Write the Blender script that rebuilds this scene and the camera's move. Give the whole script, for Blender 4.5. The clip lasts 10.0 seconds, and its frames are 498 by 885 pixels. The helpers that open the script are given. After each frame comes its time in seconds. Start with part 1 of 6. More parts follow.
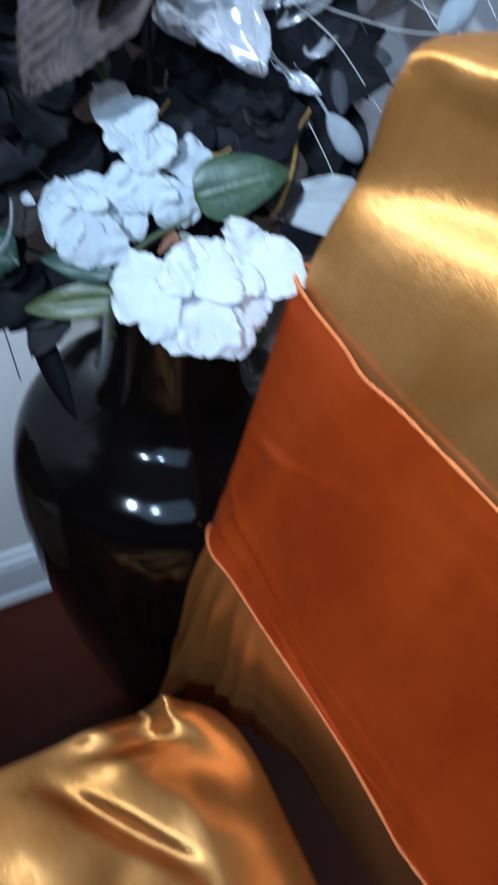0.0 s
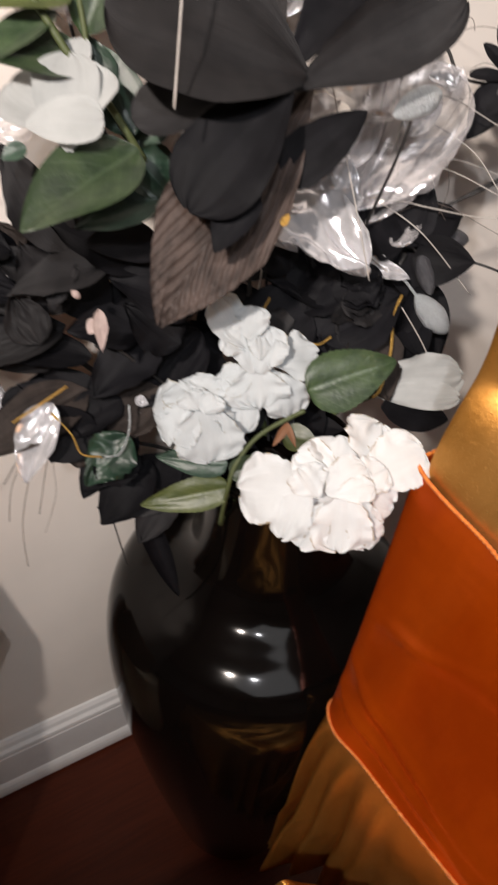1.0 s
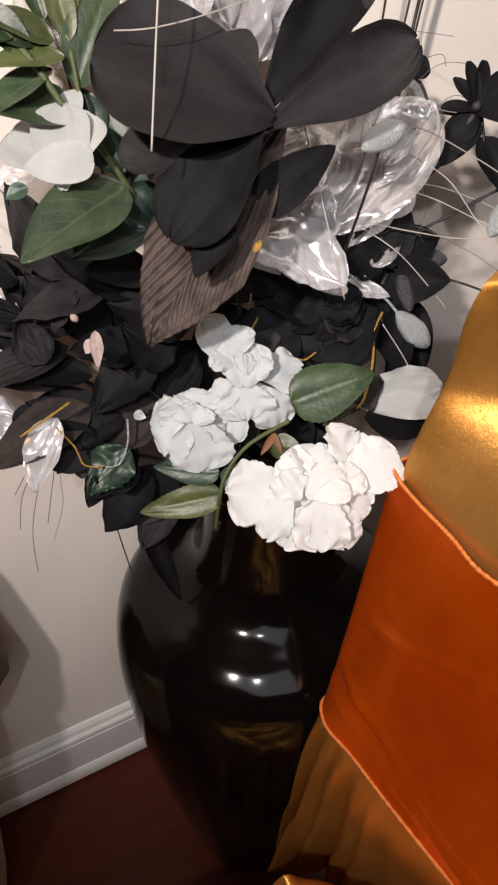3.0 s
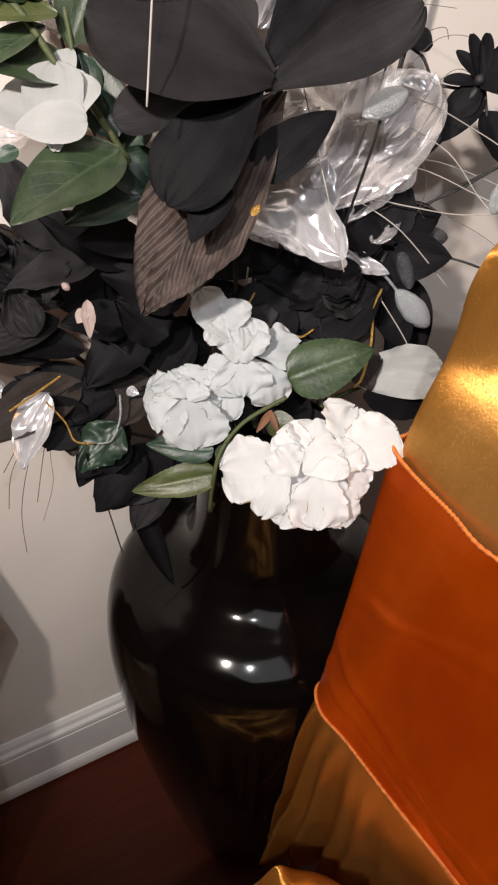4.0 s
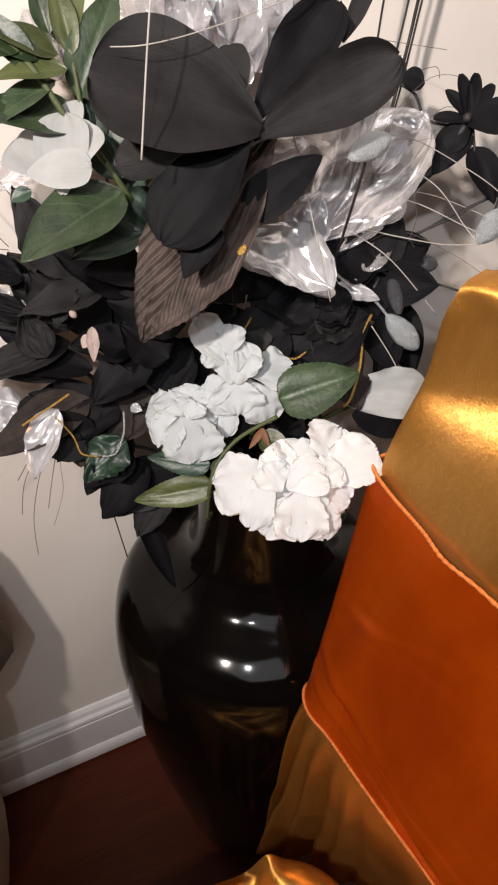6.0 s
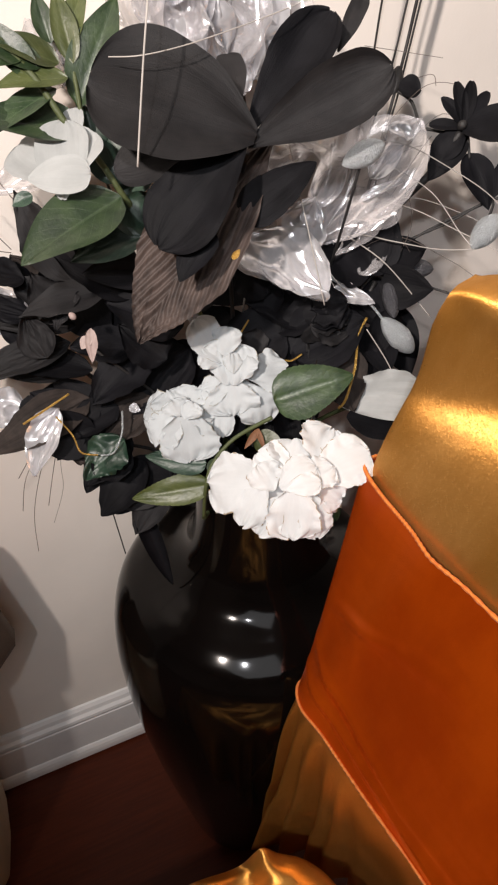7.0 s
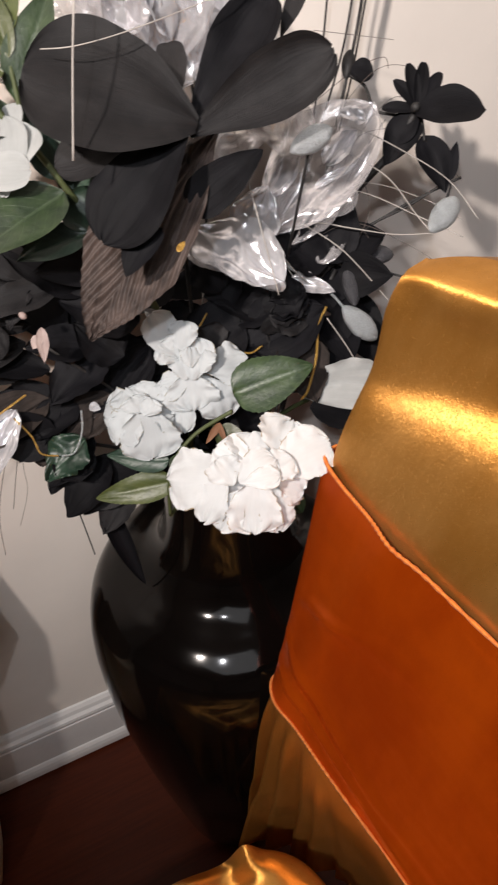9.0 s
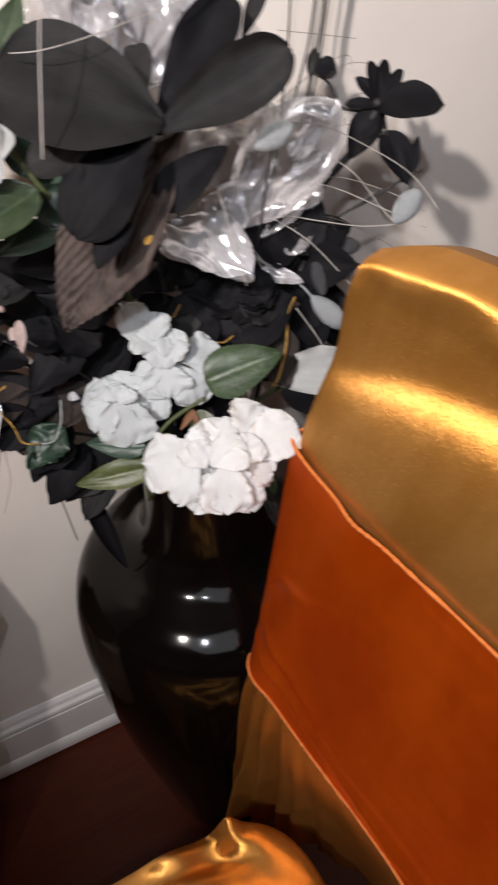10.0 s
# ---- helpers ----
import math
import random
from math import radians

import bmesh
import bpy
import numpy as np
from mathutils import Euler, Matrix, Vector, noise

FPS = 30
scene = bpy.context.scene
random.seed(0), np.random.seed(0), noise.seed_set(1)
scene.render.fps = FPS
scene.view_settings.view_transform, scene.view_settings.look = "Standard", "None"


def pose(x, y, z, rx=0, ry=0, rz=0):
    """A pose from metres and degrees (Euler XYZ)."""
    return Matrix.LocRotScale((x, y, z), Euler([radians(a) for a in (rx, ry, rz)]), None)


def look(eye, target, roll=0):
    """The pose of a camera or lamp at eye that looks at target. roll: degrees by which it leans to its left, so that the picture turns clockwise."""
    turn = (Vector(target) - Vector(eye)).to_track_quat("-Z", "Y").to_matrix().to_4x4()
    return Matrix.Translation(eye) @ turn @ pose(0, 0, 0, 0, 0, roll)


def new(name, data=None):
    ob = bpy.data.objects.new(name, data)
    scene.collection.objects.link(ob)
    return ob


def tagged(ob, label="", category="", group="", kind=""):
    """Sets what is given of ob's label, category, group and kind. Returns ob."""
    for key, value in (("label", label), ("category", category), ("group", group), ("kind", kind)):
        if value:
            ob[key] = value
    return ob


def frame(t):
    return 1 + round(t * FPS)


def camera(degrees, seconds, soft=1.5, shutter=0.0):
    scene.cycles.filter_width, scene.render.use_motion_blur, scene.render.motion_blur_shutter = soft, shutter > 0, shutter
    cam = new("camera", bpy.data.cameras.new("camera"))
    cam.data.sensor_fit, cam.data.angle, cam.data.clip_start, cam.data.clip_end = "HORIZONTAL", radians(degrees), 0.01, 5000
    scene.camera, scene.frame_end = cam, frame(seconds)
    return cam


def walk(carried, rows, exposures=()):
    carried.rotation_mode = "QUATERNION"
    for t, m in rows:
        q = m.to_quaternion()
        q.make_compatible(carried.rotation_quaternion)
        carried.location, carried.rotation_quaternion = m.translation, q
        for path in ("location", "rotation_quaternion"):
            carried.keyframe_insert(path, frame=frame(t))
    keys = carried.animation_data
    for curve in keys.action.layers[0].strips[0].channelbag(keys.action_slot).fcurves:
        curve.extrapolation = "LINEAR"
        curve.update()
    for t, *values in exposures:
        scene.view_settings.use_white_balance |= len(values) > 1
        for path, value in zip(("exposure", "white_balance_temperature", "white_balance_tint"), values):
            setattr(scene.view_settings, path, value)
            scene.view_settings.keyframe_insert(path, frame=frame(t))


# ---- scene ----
# the fitted path: seconds, place, turn
PATH = [
    (0.0, -0.1007, -0.5627, 1.0567, 39.215, -6.866, -26.579),
    (0.3, -0.1043, -0.5291, 1.0548, 42.554, -5.029, -26.903),
    (0.5, -0.1074, -0.5159, 1.0514, 42.875, -5.190, -30.383),
    (1.0, -0.1509, -0.4854, 1.0984, 46.381, -3.717, -29.234),
    (1.5, -0.1632, -0.5022, 1.1130, 46.469, -1.447, -28.745),
    (1.8, -0.1662, -0.5106, 1.1250, 46.711, 0.629, -28.704),
    (2.0, -0.1539, -0.5148, 1.1338, 47.220, 1.980, -28.620),
    (2.5, -0.1429, -0.5253, 1.1301, 47.790, 0.003, -28.213),
    (4.0, -0.1444, -0.5288, 1.0959, 48.233, -2.232, -28.214),
    (4.5, -0.1334, -0.5313, 1.1072, 48.298, -2.225, -28.478),
    (5.0, -0.1271, -0.5399, 1.1230, 49.367, -1.607, -28.154),
    (5.5, -0.1309, -0.5510, 1.1275, 48.136, -1.351, -26.809),
    (7.0, -0.1255, -0.5708, 1.1388, 48.149, -1.288, -25.064),
    (7.5, -0.1211, -0.5765, 1.1363, 47.789, -0.562, -24.553),
    (8.0, -0.1234, -0.5730, 1.1378, 47.972, -1.517, -24.675),
    (8.5, -0.1249, -0.5788, 1.1407, 47.786, -0.374, -24.229),
    (9.0, -0.0991, -0.5783, 1.1341, 47.747, 0.161, -26.723),
    (9.5, -0.0965, -0.6157, 1.1553, 48.803, 0.292, -28.863),
    (9.8, -0.0788, -0.6151, 1.1438, 47.185, 0.901, -28.904),
    (10.0, -0.0940, -0.6070, 1.1430, 47.471, 0.590, -27.662),
]
cam = camera(37.6, 10.0, soft=2.2, shutter=0.5)
walk(cam, [(t, pose(x, y, z, rx, ry, rz)) for t, x, y, z, rx, ry, rz in PATH],
     [(0.0, 0.03, 4100, -2), (0.3, 0.0, 5250, 4), (0.5, 0.0, 5900, 9), (1.0, 0.0, 6120, 10), (9.0, 0.0, 6050, 10), (10.0, -0.12, 5850, 10)])

# ---- light: two shaded bulbs above and behind the viewer, a warm one and a cooler one, and an unseen fill panel further back ----
world = bpy.data.worlds.new("world")
scene.world = world
world.use_nodes = True
world.node_tree.nodes["Background"].inputs[0].default_value = (0.9, 0.85, 0.8, 1)
world.node_tree.nodes["Background"].inputs[1].default_value = 0.05


def lamp(place, target, watts, colour, radius, cone):
    """A shaded bulb that throws a soft-edged cone."""
    data = bpy.data.lights.new("lamp", "SPOT")
    data.energy, data.color, data.shadow_soft_size, data.spot_size, data.spot_blend = watts, colour, radius, radians(cone), 1.0
    ob = new("lamp", data)
    ob.matrix_world = look(place, target)
    return ob


lamp((-0.86, -0.90, 1.84), (0.70, 0.0, 1.36), 166, (1.0, 0.85, 0.725), 0.035, 106)
lamp((-0.56, -1.18, 1.86), (0.52, 0.0, 1.18), 36, (1.0, 0.95, 0.93), 0.025, 92)


def ceiling_fill(place, size, watts, colour):
    data = bpy.data.lights.new("ceiling_fill", "AREA")
    data.shape, data.size, data.energy, data.color = "SQUARE", size, watts, colour
    ob = new("ceiling_fill", data)
    ob.location = place
    return ob


# added fill that lifts the shadows; the vase's grey reflection suggests a source there
ceiling_fill((-0.75, -2.2, 2.59), 1.6, 19, (1.0, 0.95, 0.9))


# ---- materials ----
def material(name):
    m = bpy.data.materials.new(name)
    m.use_nodes = True
    nt = m.node_tree
    return m, nt, nt.nodes["Principled BSDF"]


def node(nt, kind, **values):
    n = nt.nodes.new(kind)
    for k, v in values.items():
        n.inputs[k].default_value = v
    return n


def mixed(nt, factor, a, b):
    """A colour between a and b (colours or sockets) by a socket."""
    n = nt.nodes.new("ShaderNodeMix")
    n.data_type = "RGBA"
    nt.links.new(factor, n.inputs["Factor"])
    for key, v in ((6, a), (7, b)):
        if isinstance(v, tuple):
            n.inputs[key].default_value = (*v, 1)
        else:
            nt.links.new(v, n.inputs[key])
    return n.outputs[2]


def noise_of(nt, scale, detail=4, rough=0.6, stretch=None, low=0.35, high=0.65):
    """Object-space noise between two thresholds, as a socket."""
    tc = nt.nodes.new("ShaderNodeTexCoord")
    mp = nt.nodes.new("ShaderNodeMapping")
    if stretch:
        mp.inputs["Scale"].default_value = stretch
    n = node(nt, "ShaderNodeTexNoise", Scale=scale, Detail=detail, Roughness=rough)
    r = nt.nodes.new("ShaderNodeMapRange")
    r.inputs["From Min"].default_value, r.inputs["From Max"].default_value = low, high
    nt.links.new(tc.outputs["Object"], mp.inputs["Vector"])
    nt.links.new(mp.outputs["Vector"], n.inputs["Vector"])
    nt.links.new(n.outputs["Fac"], r.inputs["Value"])
    return r.outputs["Result"]


def bumped(nt, bsdf, height, strength, distance):
    b = node(nt, "ShaderNodeBump", Strength=strength, Distance=distance)
    nt.links.new(height, b.inputs["Height"])
    nt.links.new(b.outputs["Normal"], bsdf.inputs["Normal"])
    return b


def cloth(name, dark, light, roughness=0.8, sheen=0.2, scale=40, weave=900, bump=0.25, metal=0.0, translucent=0.0, spread=0.25):
    m, nt, bsdf = material(name)
    info = nt.nodes.new("ShaderNodeObjectInfo")
    tone = noise_of(nt, scale, 5)
    base = mixed(nt, tone, dark, light)
    hsv = nt.nodes.new("ShaderNodeHueSaturation")
    r = nt.nodes.new("ShaderNodeMapRange")
    r.inputs["To Min"].default_value, r.inputs["To Max"].default_value = 1 - spread, 1 + spread
    nt.links.new(info.outputs["Random"], r.inputs["Value"])
    nt.links.new(r.outputs["Result"], hsv.inputs["Value"])
    nt.links.new(base, hsv.inputs["Color"])
    nt.links.new(hsv.outputs["Color"], bsdf.inputs["Base Color"])
    bsdf.inputs["Roughness"].default_value = roughness
    bsdf.inputs["Metallic"].default_value = metal
    bsdf.inputs["Sheen Weight"].default_value = sheen
    bsdf.inputs["Sheen Roughness"].default_value = 0.4
    if translucent:
        bsdf.inputs["Transmission Weight"].default_value = translucent
    bumped(nt, bsdf, noise_of(nt, weave, 3), bump, 0.0006)
    return m


def satin(name, dark, light, roughness, metal, sparkle, folds=(1, 1, 0.5), depth=0.0015, scale=30):
    """Crepe-back satin: long streaks of tone, a soft gloss and fine glints."""
    m, nt, bsdf = material(name)
    streak = noise_of(nt, 14, 6, 0.65, (1.0, 1.0, 0.35))
    nt.links.new(mixed(nt, streak, dark, light), bsdf.inputs["Base Color"])
    bsdf.inputs["Metallic"].default_value = metal
    bsdf.inputs["Anisotropic"].default_value = 1.0
    weft = node(nt, "ShaderNodeCombineXYZ", X=0.1, Y=-1.0, Z=0.0)
    nt.links.new(weft.outputs[0], bsdf.inputs["Tangent"])
    fine = noise_of(nt, 850, 2, 0.7, None, 0.5, 0.72)
    rr = nt.nodes.new("ShaderNodeMapRange")
    rr.inputs["To Min"].default_value, rr.inputs["To Max"].default_value = roughness, max(0.08, roughness - sparkle)
    nt.links.new(fine, rr.inputs["Value"])
    nt.links.new(rr.outputs["Result"], bsdf.inputs["Roughness"])
    low = node(nt, "ShaderNodeBump", Strength=0.45, Distance=depth)
    nt.links.new(noise_of(nt, scale, 4, 0.55, folds, 0.2, 0.8), low.inputs["Height"])
    b = bumped(nt, bsdf, fine, 0.17, 0.0004)
    nt.links.new(low.outputs["Normal"], b.inputs["Normal"])
    return m


GOLD = satin("gold_satin", (0.58, 0.262, 0.048), (0.74, 0.37, 0.095), 0.40, 0.86, 0.16)
ORANGE = satin("orange_satin", (0.42, 0.049, 0.0), (0.56, 0.08, 0.001), 0.40, 0.65, 0.12, (1, 0.35, 0.8), 0.006, 13)
CORD = cloth("orange_cord", (0.5, 0.11, 0.006), (0.66, 0.2, 0.02), 0.55, 0.1, 300, 1500)


def plain(name, colour, roughness, metal=0.0, coat=0.0, tone=0.12, scale=20, bump=0.0, grain=300):
    m, nt, bsdf = material(name)
    a = tuple(c * (1 - tone) for c in colour)
    b = tuple(min(1, c * (1 + tone)) for c in colour)
    nt.links.new(mixed(nt, noise_of(nt, scale, 5), a, b), bsdf.inputs["Base Color"])
    bsdf.inputs["Roughness"].default_value, bsdf.inputs["Metallic"].default_value = roughness, metal
    bsdf.inputs["Coat Weight"].default_value, bsdf.inputs["Coat Roughness"].default_value = coat, 0.04
    if bump:
        bumped(nt, bsdf, noise_of(nt, grain, 4), bump, 0.001)
    return m


WALL = plain("wall_paint", (0.82, 0.76, 0.70), 0.75, tone=0.03, scale=6, bump=0.05, grain=250)
TRIM = plain("trim_paint", (0.80, 0.79, 0.78), 0.42, tone=0.04, scale=15, bump=0.05, grain=120)
# tone of the unseen walls, picked to curb bounce and reflections in the vase
TAUPE = plain("unseen_wall_taupe", (0.40, 0.365, 0.335), 0.8, tone=0.05, scale=6, bump=0.12, grain=250)
CEILING = plain("ceiling_paint", (0.8, 0.8, 0.78), 0.9, tone=0.03)
GLAZE = plain("black_glaze", (0.0022, 0.0016, 0.0014), 0.10, coat=0.0, tone=0.4, scale=7)


def wood_floor():
    m, nt, bsdf = material("dark_red_wood")
    info = nt.nodes.new("ShaderNodeObjectInfo")
    grain = noise_of(nt, 18, 8, 0.7, (0.6, 12, 1))
    base = mixed(nt, grain, (0.050, 0.009, 0.0028), (0.077, 0.0145, 0.004))
    hsv = nt.nodes.new("ShaderNodeHueSaturation")
    r = nt.nodes.new("ShaderNodeMapRange")
    r.inputs["To Min"].default_value, r.inputs["To Max"].default_value = 0.75, 1.2
    nt.links.new(info.outputs["Random"], r.inputs["Value"])
    nt.links.new(r.outputs["Result"], hsv.inputs["Value"])
    nt.links.new(base, hsv.inputs["Color"])
    nt.links.new(hsv.outputs["Color"], bsdf.inputs["Base Color"])
    bsdf.inputs["Roughness"].default_value = 0.45
    bsdf.inputs["Specular IOR Level"].default_value = 0.25
    bumped(nt, bsdf, grain, 0.15, 0.0006)
    return m


WOOD = wood_floor()


# ---- mesh helpers ----
def mesh_of(name, verts, faces, mat, smooth=True):
    me = bpy.data.meshes.new(name)
    me.from_pydata(verts, [], faces)
    me.materials.append(mat)
    if smooth:
        me.polygons.foreach_set("use_smooth", [True] * len(me.polygons))
    me.update()
    return me


def part(name, me, parent=None, label=""):
    ob = new(name, me)
    if parent:
        ob.parent = parent
    return tagged(ob, label)


def grid(nu, nv, f, wrap=False):
    """Vertices and quads of a sheet f(u, v), u and v from 0 to 1; wrap closes v."""
    cols = nv if wrap else nv + 1
    verts = [tuple(f(i / nu, j / nv)) for i in range(nu + 1) for j in range(cols)]
    faces = []
    for i in range(nu):
        for j in range(nv):
            k = (j + 1) % cols
            faces.append((i * cols + j, i * cols + k, (i + 1) * cols + k, (i + 1) * cols + j))
    return verts, faces


def box(lo, hi):
    (a, b, c), (d, e, f) = lo, hi
    v = [(x, y, z) for x in (a, d) for y in (b, e) for z in (c, f)]
    return v, [(0, 1, 3, 2), (4, 6, 7, 5), (0, 4, 5, 1), (2, 3, 7, 6), (0, 2, 6, 4), (1, 5, 7, 3)]


def block(name, lo, hi, mat, bevel=0.0, parent=None, label=""):
    v, f = box(lo, hi)
    me = mesh_of(name, v, f, mat, False)
    if bevel:
        bm = bmesh.new()
        bm.from_mesh(me)
        bmesh.ops.bevel(bm, geom=bm.edges[:], offset=bevel, segments=2, affect="EDGES")
        bmesh.ops.recalc_face_normals(bm, faces=bm.faces[:])
        bm.to_mesh(me)
        bm.free()
    return part(name, me, parent, label)


def tube(points, radii, sides=8):
    """A round bar along points, closed at both ends."""
    pts = [Vector(p) for p in points]
    n = len(pts)
    verts, faces = [], []
    side = None
    for i, p in enumerate(pts):
        d = (pts[min(i + 1, n - 1)] - pts[max(i - 1, 0)]).normalized()
        if side is None:
            side = d.cross(Vector((0.3, 0.5, 0.81))).normalized()
        side = (side - d * side.dot(d)).normalized()
        up = d.cross(side)
        r = radii[i] if isinstance(radii, (list, tuple)) else radii
        for k in range(sides):
            a = 2 * math.pi * k / sides
            verts.append(tuple(p + side * (r * math.cos(a)) + up * (r * math.sin(a))))
    for i in range(n - 1):
        for k in range(sides):
            m = (k + 1) % sides
            faces.append((i * sides + k, i * sides + m, (i + 1) * sides + m, (i + 1) * sides + k))
    faces.append(tuple(range(sides))[::-1])
    faces.append(tuple(range((n - 1) * sides, n * sides)))
    return verts, faces


def lathe(profile, sides=64):
    verts = [(r * math.cos(2 * math.pi * k / sides), r * math.sin(2 * math.pi * k / sides), z) for z, r in profile for k in range(sides)]
    faces = [(i * sides + k, i * sides + (k + 1) % sides, (i + 1) * sides + (k + 1) % sides, (i + 1) * sides + k)
             for i in range(len(profile) - 1) for k in range(sides)]
    faces.append(tuple(range(sides))[::-1])
    return verts, faces


def smooth_profile(rows, steps=6):
    """Catmull-Rom through (z, r) rows."""
    out = []
    for i in range(len(rows) - 1):
        p = [rows[max(0, i - 1)], rows[i], rows[i + 1], rows[min(len(rows) - 1, i + 2)]]
        for s in range(steps):
            t = s / steps
            out.append(tuple(0.5 * (2 * p[1][c] + (p[2][c] - p[0][c]) * t + (2 * p[0][c] - 5 * p[1][c] + 4 * p[2][c] - p[3][c]) * t * t
                                    + (3 * p[1][c] - p[0][c] - 3 * p[2][c] + p[3][c]) * t ** 3) for c in (0, 1)))
    out.append(rows[-1])
    return out


# ---- the room ----
SX0, SX1, SY0, TOP = -3.8, 4.2, -5.4, 2.6
WY = 0.02  # face of the wall behind the vase
tagged(block("wall_north", (SX0, WY, 0), (SX1, WY + 0.12, TOP), WALL), "cream painted plaster wall behind the vase", "wall", kind="structure")
# these three unseen walls close the room and hold its fill light down
tagged(block("wall_south", (SX0, SY0 - 0.12, 0), (SX1, SY0, TOP), TAUPE), "unseen closing wall, taupe to limit bounced light", "wall", kind="structure")
tagged(block("wall_west", (SX0 - 0.12, SY0 - 0.12, 0), (SX0, WY + 0.12, TOP), TAUPE), "unseen closing wall, taupe to limit bounced light", "wall", kind="structure")
tagged(block("wall_east", (SX1, SY0 - 0.12, 0), (SX1 + 0.12, WY + 0.12, TOP), TAUPE), "unseen closing wall, taupe to limit bounced light", "wall", kind="structure")
tagged(block("ceiling", (SX0 - 0.12, SY0 - 0.12, TOP), (SX1 + 0.12, WY + 0.12, TOP + 0.1), CEILING), "white painted ceiling", "ceiling", kind="structure")
FLOOR = tagged(block("floor", (SX0 - 0.12, SY0 - 0.12, -0.1), (SX1 + 0.12, WY + 0.12, -0.006), WOOD), "dark red-brown wooden floor", "floor", kind="structure")


def baseboard():
    """A tall board with a stepped cap and a quarter-round shoe, run along the wall."""
    prof = [(0, 0), (-0.017, 0), (-0.017, 0.004), (-0.0165, 0.010), (-0.0145, 0.016), (-0.0115, 0.020), (-0.0095, 0.0215), (-0.0095, 0.088), (-0.0065, 0.091),
            (-0.0065, 0.095), (-0.0125, 0.098), (-0.0135, 0.103), (-0.0125, 0.108), (-0.0085, 0.112), (-0.0065, 0.119), (-0.003, 0.124), (0, 0.125)]
    n = len(prof)
    verts = [(x, WY + y - 0.0005, z) for x in (SX0, SX1) for y, z in prof]
    faces = [(i, i + 1, n + i + 1, n + i) for i in range(n - 1)]
    faces += [tuple(range(n))[::-1], tuple(range(n, 2 * n))]
    return part("baseboard", mesh_of("baseboard", verts, faces, TRIM, False))


tagged(baseboard(), "white painted baseboard with a moulded cap and shoe", "baseboard", kind="structure")


# ---- the vase ----
VX, VY = 0.089, -0.157
PROFILE = smooth_profile([(0.0, 0.072), (0.012, 0.079), (0.05, 0.087), (0.12, 0.100), (0.2, 0.115), (0.28, 0.128), (0.36, 0.139), (0.43, 0.1455), (0.482, 0.1465),
                          (0.522, 0.1412), (0.547, 0.1302), (0.561, 0.115), (0.571, 0.098), (0.582, 0.081), (0.598, 0.068), (0.620, 0.061), (0.652, 0.057), (0.69, 0.057), (0.705, 0.061), (0.709, 0.062), (0.711, 0.060), (0.705, 0.055), (0.62, 0.048), (0.52, 0.09)])
GLAZE.node_tree.nodes["Principled BSDF"].inputs["Specular IOR Level"].default_value = 0.20
vase = new("floor_vase")
vase.location = (VX, VY, 0.001)
CUT = next(i for i, (z, r) in enumerate(PROFILE) if z > 0.695)
part("vase_body", mesh_of("vase_body", *lathe(PROFILE[:CUT + 1]), GLAZE), vase)
part("vase_lip", mesh_of("vase_lip", *lathe(PROFILE[CUT:]), GLAZE), vase)
tagged(vase, "tall glossy black ceramic floor vase with broad shoulders", "vase")


# ---- the chair ----
def back_front(y, z):
    """x of the front of the chair's back at y and z: leaning back, rolling over at the top."""
    ridge = 0.877 - 0.05 * ((y + 0.49) / 0.23) ** 2
    x = 0.057 + 0.27 * (z - 0.58) - 0.1 * (y + 0.28)
    over = z - ridge
    rim = min(1.0, abs((y + 0.49) / 0.235)) ** 10
    bulge = 0.03 * math.exp(over / 0.03) if over < 0 else 0.03 + 0.009 * (1 - math.exp(-over / 0.009))
    x += (0.66 * bulge - 0.003) * (1 - rim)
    k = max(0.0, min(1.0, (z - 0.775) / 0.08))
    x += 0.017 * rim * k * k * (3 - 2 * k)
    if over > 0:
        x += (1 - 0.7 * rim) * (0.003 * (1 - math.exp(-over / 0.02)) + 0.02 * over)
    # slack folds along the top
    if z > 0.89:
        x += 0.005 * (z - 0.89) / 0.06 * math.sin(52 * y + 30 * z)
        x += 0.006 * min(1.0, (z - 0.89) / 0.025) * noise.noise(Vector((3.1, y * 26, z * 48)))
    return x


def back_top(y):
    return 0.933 - 0.016 * ((y + 0.49) / 0.235) ** 8 - 0.008 * ((y + 0.49) / 0.235) ** 2


